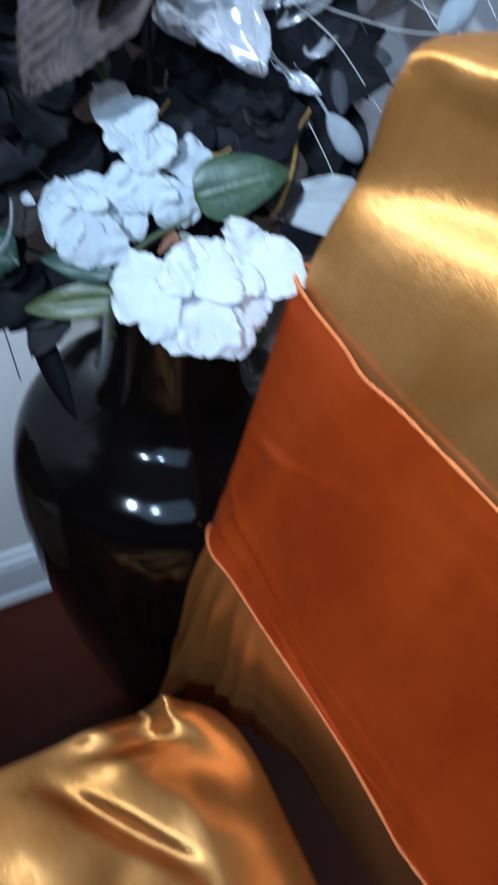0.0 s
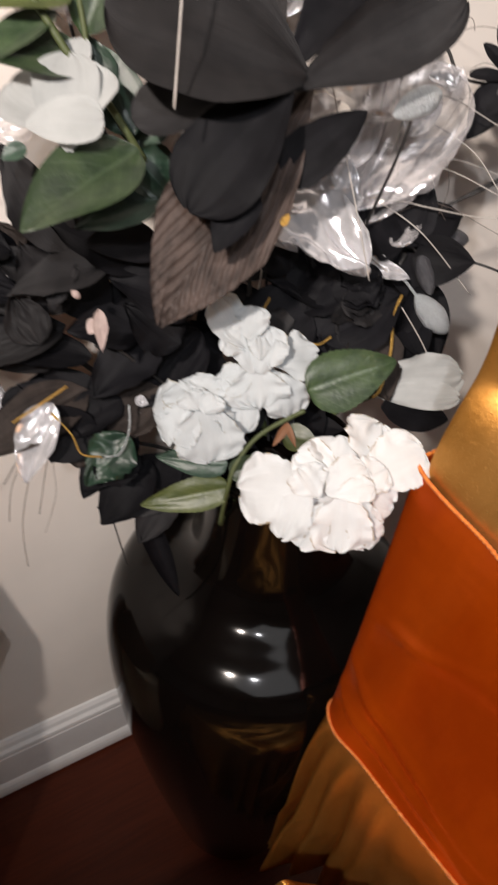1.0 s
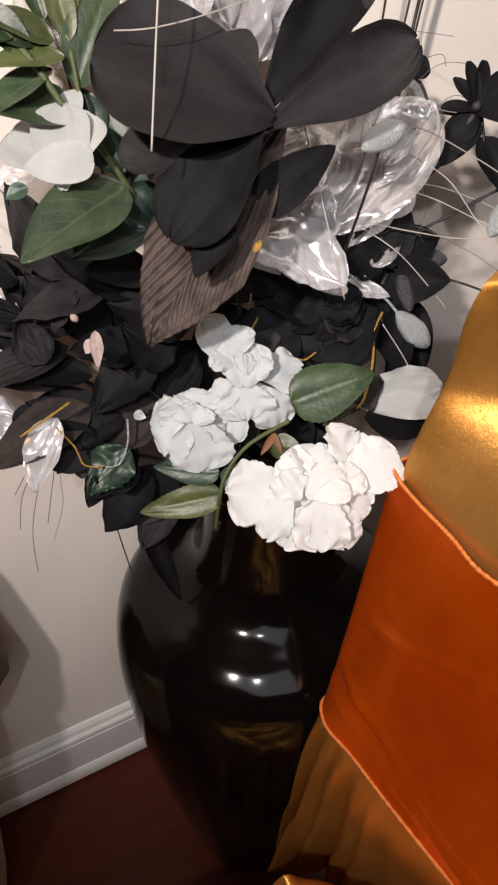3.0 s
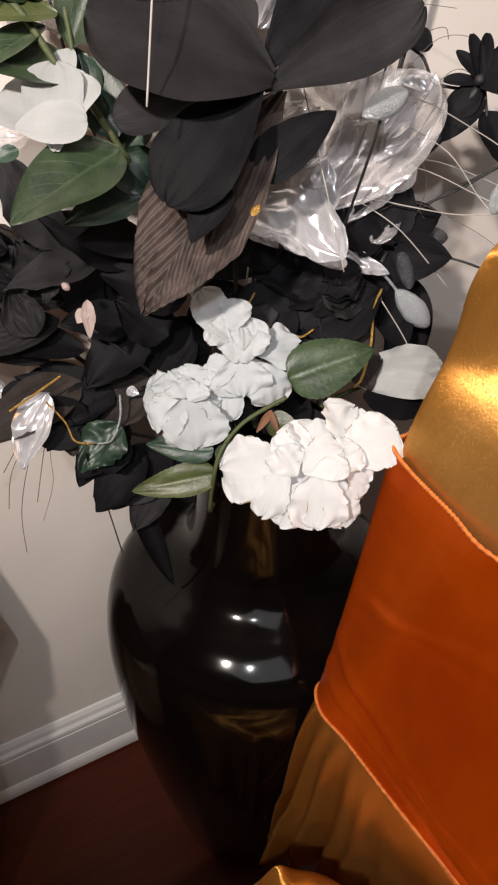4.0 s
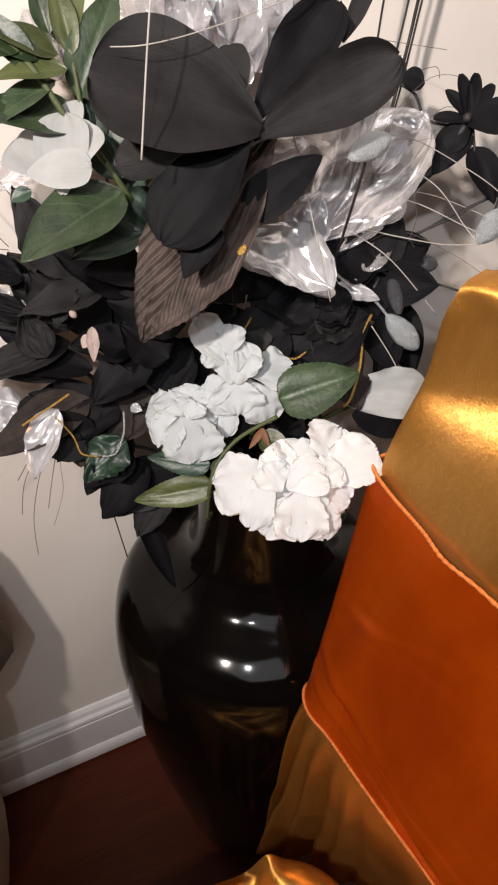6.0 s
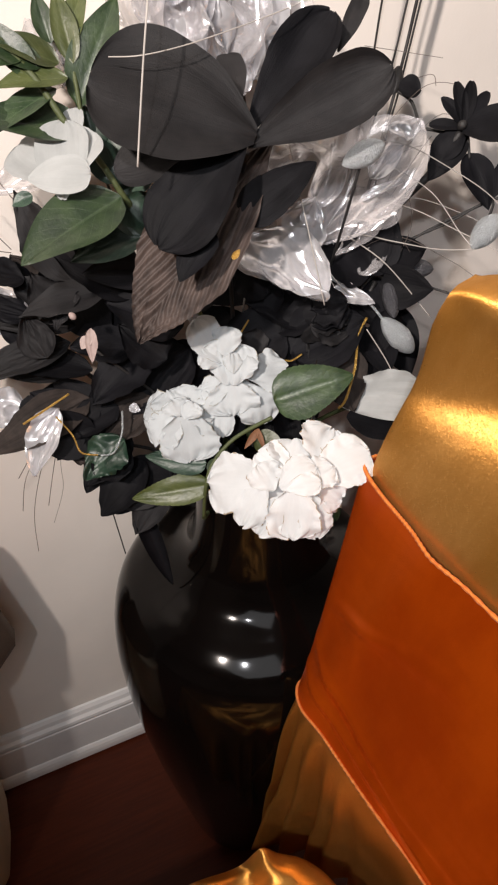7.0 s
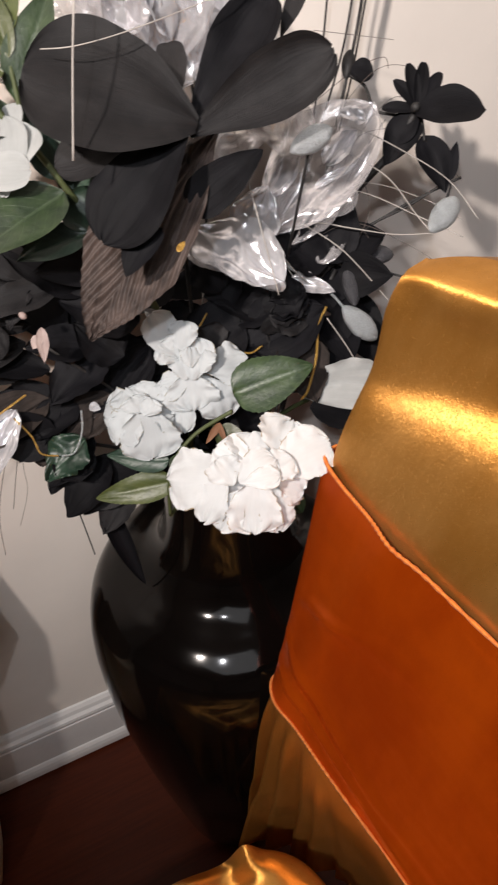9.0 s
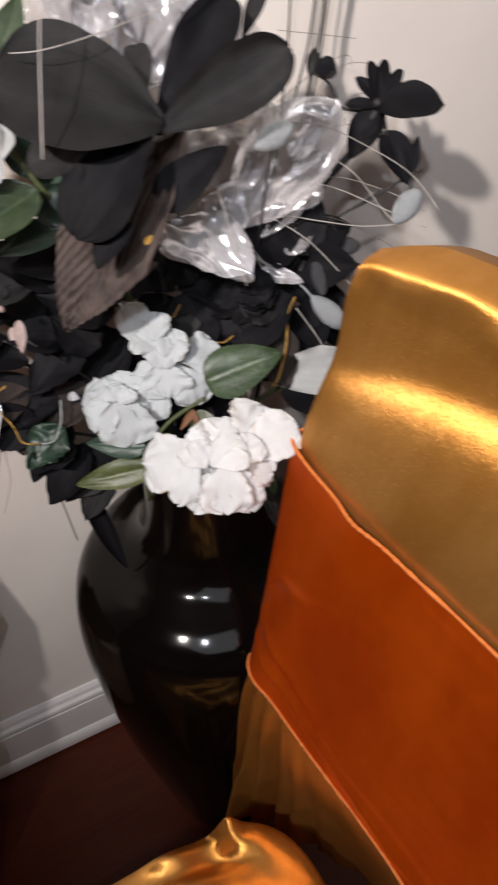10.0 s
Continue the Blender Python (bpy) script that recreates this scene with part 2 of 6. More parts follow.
def back_loop(f, v, out=0.0, lo=0.28, band=None):
    """A point of the cover round the back: f from bottom to top, v round it."""
    a = 2 * math.pi * v
    c, s = math.cos(a), math.sin(a)
    pw = 0.32
    half = 0.238 - 0.17 * max(0.0, 0.88 - max(0.4, lo + f * (0.91 - lo))) + out
    if band:
        half = 0.238 - 0.17 * max(0.0, 0.88 - (band[0] + f * (band[1] - band[0]))) + out
    y = -0.49 + half * math.copysign(abs(c) ** pw, c)
    z = (band[0] + f * (band[1] - band[0])) if band else lo + f * (back_top(max(-0.725, min(-0.255, y))) - lo)
    thick = 0.028 + out
    if not band and f > 0.984:
        thick *= math.sqrt(max(0.0, 1 - ((f - 0.984) / 0.016) ** 2)) * 0.999 + 0.001
    x = back_front(y, z) + 0.028 - thick * math.copysign(abs(s) ** pw, s)
    # gathers that open below the sash, near the edge
    fall = max(0.0, 0.57 - z) / 0.2
    q = -0.49 + 0.238 * math.copysign(abs(c) ** pw, c)
    edge = max(0.0, 1 - abs(q + 0.275) / 0.12)
    front = 1 if s > 0 else -0.2
    x += 0.036 * fall * edge + 0.095 * fall * (1 - edge)
    x -= fall * edge * (0.010 * math.sin(150 * q + 5 * z) + 0.012 * math.sin(290 * (q + 0.285) * (1 + 0.15 * fall) + 2)) * front
    y += 0.05 * min(1.0, fall) ** 0.5 * edge
    if band and s > 0:
        # pulled creases of the sash
        ease = max(0.0, min(1.0, (-0.285 - y) / 0.05)) * 0.7
        x -= ease * 0.0045 * math.exp(-((z - 0.606 - 0.10 * (y + 0.3)) / 0.004) ** 2) + ease * 0.0042 * math.exp(-((z - 0.632 - 0.22 * (y + 0.3)) / 0.005) ** 2)
        x -= 0.0040 * math.exp(-((y + 0.325 + 0.18 * (z - 0.6)) / 0.018) ** 2)
        x -= ease * 0.0022 * math.exp(-((z - 0.70 + 0.35 * (y + 0.36)) / 0.006) ** 2) + ease * 0.0018 * math.exp(-((z - 0.735 + 0.5 * (y + 0.42)) / 0.005) ** 2)
    k = noise.noise(Vector((x * 9, y * 9, z * 7))) * 0.004
    return x + k, y, z


chair = new("banquet_chair")
tagged(chair, "banquet chair in a gold satin cover with an orange sash", "chair")
chair.location = (0, 0, 0)
part("back_cover", mesh_of("back_cover", *grid(150, 260, lambda u, v: back_loop(u, v), True), GOLD), chair, "gold satin cover over the backrest")
sash = part("sash", mesh_of("sash", *grid(70, 260, lambda u, v: back_loop(u, v, 0.004, band=(0.578, 0.783)), True), ORANGE), chair, "wide orange satin sash with corded edges")
for zz in (0.578, 0.783):
    loop = [Vector(back_loop(0.0, k / 900, 0.0046, band=(zz, zz + 0.0001))) for k in range(901)]
    part("piping", mesh_of("piping", *tube(loop, [0.0013 + 0.00035 * math.sin(k * 1.9) for k in range(901)], 6), CORD), sash, "twisted orange cord edge")


def seat_sheet(u, v):
    """The cushion's cover: v round the outline, u from the floor hem over the edge to the middle."""
    a = 2 * math.pi * v
    c, s = math.cos(a), math.sin(a)
    cx, cy, hx, hy = -0.185, -0.525, 0.25, 0.177
    ex, ey = math.copysign(abs(c) ** 0.35, c), math.copysign(abs(s) ** 0.35, s)
    if u < 0.5:
        w = u / 0.5
        z = 0.004 + 0.38 * w
        flare = (1 - w) * (0.035 + 0.018 * math.sin(34 * a) + 0.012 * math.sin(21 * a + 1))
        k = 1.0
        x, y = cx + ex * (hx + flare), cy + ey * (hy + flare)
    else:
        w = (u - 0.5) / 0.5
        k = 1 - w ** 1.6
        x, y = cx + ex * hx * k, cy + ey * hy * k
        z = 0.384 + 0.026 * min(1, w * 2.2) ** 0.5
        n = noise.noise(Vector((x * 14, y * 14, 2)))
        corner = math.exp(-((x - 0.0) ** 2 + (y + 0.36) ** 2) / 0.006)
        z += 0.006 * n + corner * 0.006 * math.sin(70 * (x + 0.5 * y)) + 0.002 * math.sin(38 * x + 30 * y + 3 * n)
        # a knot of cloth at the back corner and a rolled tuck in front of it
        z += 0.030 * math.exp(-((x - 0.006) / 0.012) ** 2 - ((y + 0.345) / 0.022) ** 2)
        tuck = 0.6 * math.exp(-((x + 0.035) / 0.036) ** 4)
        z += tuck * (0.011 * math.exp(-((y + 0.366 + 0.12 * x) / 0.0065) ** 2) - 0.012 * math.exp(-((y + 0.381 + 0.12 * x) / 0.007) ** 2) + 0.010 * math.exp(-((y + 0.397 + 0.12 * x) / 0.008) ** 2))
        z -= 0.012 * math.exp(-((x + 0.075 + 0.8 * (y + 0.42)) / 0.010) ** 2 - ((y + 0.435) / 0.05) ** 2)
    return x, y, z


part("seat_cover", mesh_of("seat_cover", *grid(150, 320, seat_sheet, True), GOLD), chair, "creased gold satin seat cover falling to the floor")


# ---- the bouquet: sheets, buds and stems ----
MOUTH = Vector((0.088, -0.155, 0.60))


def sheet(base, tip, width, facing, style="leaf", cup=0.12, bend=0.06, ruffle=0.0, curl=1.0, ribs=0, lip=0.0, crumple=0.0, seed=0, nu=14, nv=10):
    """A petal or leaf from base to tip, as wide as width, with its upper side towards facing."""
    b, t = Vector(base), Vector(tip)
    a = t - b
    length = a.length
    a.normalize()
    n = Vector(facing)
    n = (n - a * n.dot(a)).normalized()
    s = a.cross(n)
    off = Vector((seed * 1.7, seed * 0.37, seed * 2.3))

    def f(u, v):
        w = 2 * v - 1
        if style in ("round", "blunt", "spade"):
            u = 1 - (1 - u) ** 1.9
        if style == "leaf":
            prof = math.sin(math.pi * min(1, u ** 0.72 * 0.985 + 0.012)) ** 0.8
        elif style == "round":
            prof = 0.16 * (1 - u) + (max(0.0, 1 - ((u - 0.46) / 0.545) ** 2.6) ** 0.55 if u > 0.46 else 1 - (1 - u / 0.46) ** 2 * 0.86) - 0.02
        elif style == "blunt":
            prof = 0.12 + 0.88 * (1 - (1 - min(1.0, u / 0.62)) ** 1.9)
            if u > 0.62:
                prof *= max(0.0, 1 - ((u - 0.62) / 0.384) ** 3.2) ** 0.5
        elif style == "ovate":
            # widest near the base, with a saw-toothed rim and a short point
            prof = math.sin(math.pi * min(1, u ** 0.58 * 0.985 + 0.012)) ** 0.72 * (1 - 0.05 * ((u * 15) % 1.0))
        elif style == "spade":
            # narrow foot, widest past the middle, a shallow torn end
            prof = 0.10 + 0.90 * math.sin(0.5 * math.pi * min(1.0, u / 0.68)) ** 1.15
            if u > 0.68:
                prof *= max(0.0, 1 - ((u - 0.68) / 0.324) ** 2.3) ** 0.55
        elif style == "lance":
            # widest past the middle, drawn out to a point
            prof = 0.10 + 0.90 * math.sin(0.5 * math.pi * min(1.0, u / 0.6)) ** 1.1
            if u > 0.6:
                prof *= max(0.0, 1 - ((u - 0.6) / 0.41) ** 1.7)
        elif style == "spoon":
            prof = 0.12 + 0.88 * math.sin(math.pi * min(1, 0.08 + u * 0.91)) ** 0.7 * (0.45 + 0.55 * u)
        else:
            prof = math.sin(math.pi * (0.04 + 0.95 * u)) ** 0.6
        prof = max(0.015, prof)
        edge = 1 + 0.07 * noise.noise(off + Vector((u * 3.5, w * 1.2, 4))) + (0.05 * ruffle * noise.noise(off + Vector((u * 14, w * 3, 9))))
        side = w * width * 0.5 * prof * edge
        # a round end: the rim falls back at the sides
        along = u * length - (0.10 * length * w * w * max(0, u - 0.55) if style == "round" else 0)
        if ruffle:
            along += 0.03 * ruffle * length * u * noise.noise(off + Vector((w * 3.5, 2, 1)))
        h = cup * width * (w * w - 0.35) * prof + bend * length * 4 * u * (1 - u)
        h += 0.05 * width * noise.noise(off + Vector((u * 2.2, w * 1.6, 0)))
        if ruffle:
            h += curl * (ruffle * 0.10 * width * abs(w) ** 2.2 * noise.noise(off + Vector((u * 6, w * 1.5, 7))) + ruffle * 0.08 * width * u ** 3 * noise.noise(off + Vector((w * 4.5, 0, 5))))
        if lip:
            # the rim rolls back
            h -= lip * width * (2.6 * max(0.0, u - 0.72) ** 2 + 0.9 * max(0.0, abs(w) - 0.6) ** 2 * u)
        if crumple:
            h += crumple * width * (0.30 * (0.5 - abs(noise.noise(off + Vector((u * 2.2, w * 1.5, 11))))) + 0.07 * (0.5 - abs(noise.noise(off + Vector((u * 5 + w, w * 3, 13))))))
        if ribs:
            # pleats that leave the middle line and sweep towards the tip
            h += 0.020 * width * math.sin(ribs * (1.0 * abs(w) * prof - 0.75 * u * u - 0.15 * u) + 2.6 * noise.noise(off + Vector((u * 3.5, w * 2.5, 3)))) * (0.45 + 0.55 * u)
        elif style in ("leaf", "ovate"):
            h -= 0.035 * width * math.exp(-(w / 0.10) ** 2) * prof
        return b + a * along + s * side + n * h

    nv = nv if not ribs else max(nv, 110)
    v, fc = grid(nu, nv, f)
    return v, fc, nu, nv


def leaf(thing, name, mat, base, tip, width, facing, label="", **how):
    v, fc, nu, nv = sheet(base, tip, width, facing, **how)
    me = mesh_of(name, v, fc, mat)
    uv = me.uv_layers.new(name="along")
    for lp in me.loops:
        uv.data[lp.index].uv = (lp.vertex_index // (nv + 1) / nu, lp.vertex_index % (nv + 1) / nv)
    ob = part(name, me, thing, label)
    return ob


def stem(thing, points, radius, mat, name="stem", label="", sides=7):
    pts = [Vector(p) for p in points]
    fine = []
    for i in range(len(pts) - 1):
        p = [pts[max(0, i - 1)], pts[i], pts[i + 1], pts[min(len(pts) - 1, i + 2)]]
        for k in range(6):
            t = k / 6
            fine.append(0.5 * (2 * p[1] + (p[2] - p[0]) * t + (2 * p[0] - 5 * p[1] + 4 * p[2] - p[3]) * t * t + (3 * p[1] - p[0] - 3 * p[2] + p[3]) * t ** 3))
    fine.append(pts[-1])
    return part(name, mesh_of(name, *tube(fine, radius, sides), mat), thing, label)


def to_vase(thing, top, radius, mat, k=0):
    """A stem from a bloom down into the vase's mouth."""
    top = Vector(top)
    foot = MOUTH + Vector((0.03 * math.cos(k * 2.4), 0.03 * math.sin(k * 2.4), 0))
    mid = top.lerp(foot, 0.5) + Vector((0, 0.012, 0.02))
    return stem(thing, [top, mid, foot, foot - Vector((0, 0, 0.05))], radius, mat)


def bud(thing, a, b, width, mat, name="bud", label="", seed=0):
    """An egg-shaped glittered bud from a to b."""
    a, b = Vector(a), Vector(b)
    d = (b - a).normalized()
    s = d.cross(Vector((0.2, 0.4, 0.9))).normalized()
    u2 = d.cross(s)

    def f(u, v):
        r = 0.5 * width * math.sin(math.pi * min(1, max(0, u))) ** 0.62 * (0.86 + 0.2 * u) + 0.00012
        r *= 1 + 0.06 * noise.noise(Vector((u * 9 + seed, math.cos(6.283 * v) * 3, math.sin(6.283 * v) * 3)))
        an = 2 * math.pi * v
        return a.lerp(b, u) + s * (r * math.cos(an)) + u2 * (r * math.sin(an))

    return part(name, mesh_of(name, *grid(22, 22, f, True), mat), thing, label)


def thing(name, label, category, group=""):
    ob = new(name)
    ob.location = (0, 0, 0)
    return tagged(ob, label, category, group)


def glitter(name, colour, grain=640):
    m, nt, bsdf = material(name)
    n = noise_of(nt, grain, 2, 0.8, None, 0.3, 0.7)
    nt.links.new(mixed(nt, n, tuple(c * 0.7 for c in colour), colour), bsdf.inputs["Base Color"])
    bsdf.inputs["Metallic"].default_value, bsdf.inputs["Roughness"].default_value = 0.55, 0.32
    bumped(nt, bsdf, n, 0.9, 0.0011)
    return m


def foil(name, colour, alpha):
    m, nt, bsdf = material(name)
    n = noise_of(nt, 60, 5, 0.6)
    nt.links.new(mixed(nt, n, tuple(c * 0.85 for c in colour), colour), bsdf.inputs["Base Color"])
    bsdf.inputs["Metallic"].default_value, bsdf.inputs["Roughness"].default_value = 0.55, 0.12
    bsdf.inputs["Alpha"].default_value = alpha
    b = bumped(nt, bsdf, noise_of(nt, 24, 2, 0.4, (1, 1, 0.5), 0.2, 0.8), 0.32, 0.006)
    b2 = node(nt, "ShaderNodeBump", Strength=0.08, Distance=0.001)
    nt.links.new(noise_of(nt, 500, 3), b2.inputs["Height"])
    nt.links.new(b2.outputs["Normal"], b.inputs["Normal"])
    return m


def uv_parts(nt):
    """Sockets: how far along the sheet (0 to 1), how far from its middle line (0 to 1), and a streak noise that runs along it."""
    uv = nt.nodes.new("ShaderNodeUVMap")
    sep = nt.nodes.new("ShaderNodeSeparateXYZ")
    nt.links.new(uv.outputs[0], sep.inputs[0])

    def op(kind, a, b=0.0, c=None):
        m = nt.nodes.new("ShaderNodeMath")
        m.operation = kind
        for i, x in enumerate((a, b) if c is None else (a, b, c)):
            if isinstance(x, (int, float)):
                m.inputs[i].default_value = x
            else:
                nt.links.new(x, m.inputs[i])
        return m.outputs[0]

    u, v = sep.outputs[0], sep.outputs[1]
    w = op("ABSOLUTE", op("MULTIPLY_ADD", v, 2.0, -1.0))
    mp = nt.nodes.new("ShaderNodeMapping")
    mp.inputs["Scale"].default_value = (1.6, 15.0, 1.0)
    nt.links.new(uv.outputs[0], mp.inputs["Vector"])
    n = node(nt, "ShaderNodeTexNoise", Scale=1.0, Detail=5, Roughness=0.65)
    nt.links.new(mp.outputs[0], n.inputs["Vector"])
    r = nt.nodes.new("ShaderNodeMapRange")
    r.inputs["From Min"].default_value, r.inputs["From Max"].default_value = 0.35, 0.68
    nt.links.new(n.outputs["Fac"], r.inputs["Value"])
    return op, u, w, r.outputs["Result"]


def petal_cloth(name, dark, light, roughness, dull=0.5, rim=None, spread=0.2, thin=0.0):
    """Pressed fabric petal: streaks run from base to tip; rim tints a worn, broken edge."""
    m, nt, bsdf = material(name)
    op, u, w, streak = uv_parts(nt)
    blot = noise_of(nt, 55, 5)
    base = mixed(nt, op("ADD", op("MULTIPLY", streak, 0.4), op("MULTIPLY", blot, 0.6)), dark, light)
    if rim:
        edge = op("MAXIMUM", op("GREATER_THAN", w, 0.965), op("GREATER_THAN", u, 0.97))
        base = mixed(nt, op("MULTIPLY", edge, op("GREATER_THAN", noise_of(nt, 110, 3), 0.55)), base, rim)
    info = nt.nodes.new("ShaderNodeObjectInfo")
    hsv = nt.nodes.new("ShaderNodeHueSaturation")
    r = nt.nodes.new("ShaderNodeMapRange")
    r.inputs["To Min"].default_value, r.inputs["To Max"].default_value = 1 - spread, 1 + spread
    nt.links.new(info.outputs["Random"], r.inputs["Value"])
    nt.links.new(r.outputs["Result"], hsv.inputs["Value"])
    nt.links.new(base, hsv.inputs["Color"])
    nt.links.new(hsv.outputs["Color"], bsdf.inputs["Base Color"])
    bsdf.inputs["Roughness"].default_value = roughness
    bsdf.inputs["Specular IOR Level"].default_value = dull
    b = bumped(nt, bsdf, streak, 0.3 if dull < 0.5 else 0.15, 0.0006)
    b2 = node(nt, "ShaderNodeBump", Strength=0.2, Distance=0.0004)
    nt.links.new(noise_of(nt, 1300, 3), b2.inputs["Height"])
    nt.links.new(b2.outputs["Normal"], b.inputs["Normal"])
    if thin:
        # thin cloth lets light through
        glow = nt.nodes.new("ShaderNodeBsdfTranslucent")
        nt.links.new(hsv.outputs["Color"], glow.inputs["Color"])
        mix = node(nt, "ShaderNodeMixShader", Fac=thin)
        nt.links.new(bsdf.outputs[0], mix.inputs[1])
        nt.links.new(glow.outputs[0], mix.inputs[2])
        nt.links.new(mix.outputs[0], nt.nodes["Material Output"].inputs["Surface"])
    return m


def green_leaf(name, dark, light):
    """Moulded plastic-cloth leaf with a waxy gloss."""
    m, nt, bsdf = material(name)
    info = nt.nodes.new("ShaderNodeObjectInfo")
    op, u, w, streak = uv_parts(nt)
    base = mixed(nt, noise_of(nt, 70, 5), dark, light)
    # a pale midrib and slanting side veins
    rib = op("LESS_THAN", w, op("MULTIPLY_ADD", u, -0.035, 0.05))
    saw = op("FRACT", op("MULTIPLY_ADD", u, 8.0, op("MULTIPLY", w, -2.6)))
    vein = op("MULTIPLY", op("LESS_THAN", saw, 0.09), 0.55)
    lines = op("MAXIMUM", rib, vein)
    base = mixed(nt, op("MULTIPLY", lines, 0.32), base, tuple(min(1, 1.7 * c + 0.02) for c in light))
    hsv = nt.nodes.new("ShaderNodeHueSaturation")
    r = nt.nodes.new("ShaderNodeMapRange")
    r.inputs["To Min"].default_value, r.inputs["To Max"].default_value = 0.7, 1.3
    nt.links.new(info.outputs["Random"], r.inputs["Value"])
    nt.links.new(r.outputs["Result"], hsv.inputs["Value"])
    nt.links.new(base, hsv.inputs["Color"])
    nt.links.new(hsv.outputs["Color"], bsdf.inputs["Base Color"])
    bsdf.inputs["Roughness"].default_value = 0.42
    relief = op("SUBTRACT", op("MULTIPLY", noise_of(nt, 220, 4), 0.4), lines)
    bumped(nt, bsdf, relief, 0.35, 0.0009)
    return m


BLACK = petal_cloth("black_fabric", (0.0085, 0.0082, 0.0092), (0.0190, 0.0178, 0.0186), 0.62, dull=0.2)
BROWN = petal_cloth("faded_black_fabric", (0.009, 0.0075, 0.007), (0.042, 0.033, 0.029), 0.75, dull=0.15)
FADED = petal_cloth("mauve_brown_fabric", (0.017, 0.0125, 0.011), (0.082, 0.060, 0.052), 0.6, dull=0.3)
INK = petal_cloth("deep_black_fabric", (0.003, 0.003, 0.0039), (0.0085, 0.0083, 0.0102), 0.6, dull=0.1)
WHITE = petal_cloth("white_fabric", (0.66, 0.68, 0.69), (0.74, 0.76, 0.77), 0.75, rim=(0.36, 0.28, 0.18), spread=0.05, thin=0.32)
# cooler white cloth, also darkened to stand for weaker light on these roses
COOL_DIMMED = petal_cloth("dimmed_cool_white_fabric", (0.53, 0.565, 0.585), (0.60, 0.635, 0.65), 0.7, rim=(0.36, 0.34, 0.28), spread=0.06, thin=0.32)
IVORY = petal_cloth("ivory_fabric", (0.40, 0.415, 0.41), (0.48, 0.495, 0.49), 0.7, spread=0.06, thin=0.3)
PINK = petal_cloth("pink_fabric", (0.24, 0.17, 0.16), (0.42, 0.34, 0.31), 0.7, spread=0.1)
GREEN = green_leaf("green_leaf", (0.013, 0.026, 0.011), (0.034, 0.056, 0.022))
OLIVE = green_leaf("olive_leaf", (0.034, 0.045, 0.013), (0.062, 0.074, 0.023))
DARKGREEN = green_leaf("dark_green_leaf", (0.008, 0.022, 0.014), (0.022, 0.05, 0.03))
SILVER = foil("silver_foil", (0.78, 0.78, 0.81), 0.85)
CLEAR = foil("clear_foil", (0.86, 0.84, 0.86), 0.55)
SPARKLE = glitter("silver_glitter", (0.66, 0.71, 0.74), 900)
SOOT = glitter("charcoal_glitter", (0.10, 0.10, 0.11))
GILT = glitter("gold_glitter", (0.62, 0.38, 0.09), 700)
TWIG = plain("black_stem", (0.014, 0.013, 0.013), 0.6, bump=0.3)
STALK = plain("olive_stem", (0.06, 0.075, 0.025), 0.6, bump=0.3)
STRAW = plain("pale_grass", (0.36, 0.335, 0.31), 0.55, tone=0.2)
HAIR = plain("brown_grass", (0.09, 0.07, 0.06), 0.6, tone=0.3)
RUST = plain("brown_calyx", (0.16, 0.07, 0.03), 0.7, tone=0.3)


# ---- the flowers, one by one ----
bloom = thing("black_flower", "large black fabric flower with broad faded petals", "artificial flower")
leaf(bloom, "petal", BLACK, (0.0772, -0.1442, 0.9692), (0.1710, -0.1573, 1.0099), 0.0432, (-0.11, -0.80, 0.59), style='spade', cup=0.24, bend=-0.03, ruffle=0.5, nu=28, nv=20, seed=2)
leaf(bloom, "petal", INK, (0.0878, -0.1213, 0.9677), (0.1585, -0.0993, 1.0307), 0.0400, (-0.24, -0.51, 0.82), style='spade', cup=0.2, bend=0.03, ruffle=0.5, nu=28, nv=20, seed=3)
leaf(bloom, "petal", INK, (0.0745, -0.1439, 0.9196), (0.1293, -0.1437, 0.9513), 0.0323, (-0.15, -0.64, 0.75), style='ovate', cup=0.1, nu=20, seed=8)
leaf(bloom, "petal", BLACK, (0.0821, -0.1452, 0.9743), (-0.0104, -0.1066, 1.0084), 0.0849, (-0.34, -0.49, 0.80), cup=0.08, bend=0.05, style='blunt', nu=26, nv=20, seed=1)
leaf(bloom, "petal", INK, (0.0766, -0.1432, 0.9733), (0.0085, -0.1593, 0.9196), 0.0530, (-0.60, -0.61, 0.52), style='spade', cup=0.10, bend=0.05, ruffle=0.4, nu=28, nv=20, seed=5)
leaf(bloom, "petal", BLACK, (0.0574, -0.1318, 0.9669), (-0.0025, -0.1121, 0.9524), 0.0326, (-0.58, -0.50, 0.64), style='spade', cup=0.10, bend=0.05, ruffle=0.4, nu=24, nv=20, seed=9)
leaf(bloom, "petal", INK, (0.0412, -0.1646, 0.9285), (0.0158, -0.1763, 0.9020), 0.0259, (-0.58, -0.64, 0.49), style='ovate', cup=0.10, nu=20, seed=6)
leaf(bloom, "petal", FADED, (0.1090, -0.1125, 0.9573), (-0.0086, -0.1566, 0.8500), 0.0690, (-0.59, -0.64, 0.50), "faded ribbed petal", cup=0.12, bend=0.07, ribs=40, ruffle=0.7, style='lance', nu=110, nv=60, seed=7)
leaf(bloom, "petal", BLACK, (0.1667, -0.0974, 1.0050), (0.1946, -0.0802, 1.0352), 0.0131, (-0.31, -0.67, 0.67), style='blunt', seed=4)
leaf(bloom, "petal", BLACK, (0.0850, -0.1150, 0.9865), (0.0967, -0.0668, 1.0028), 0.0188, (-0.22, -0.47, 0.86), style='blunt', seed=10)
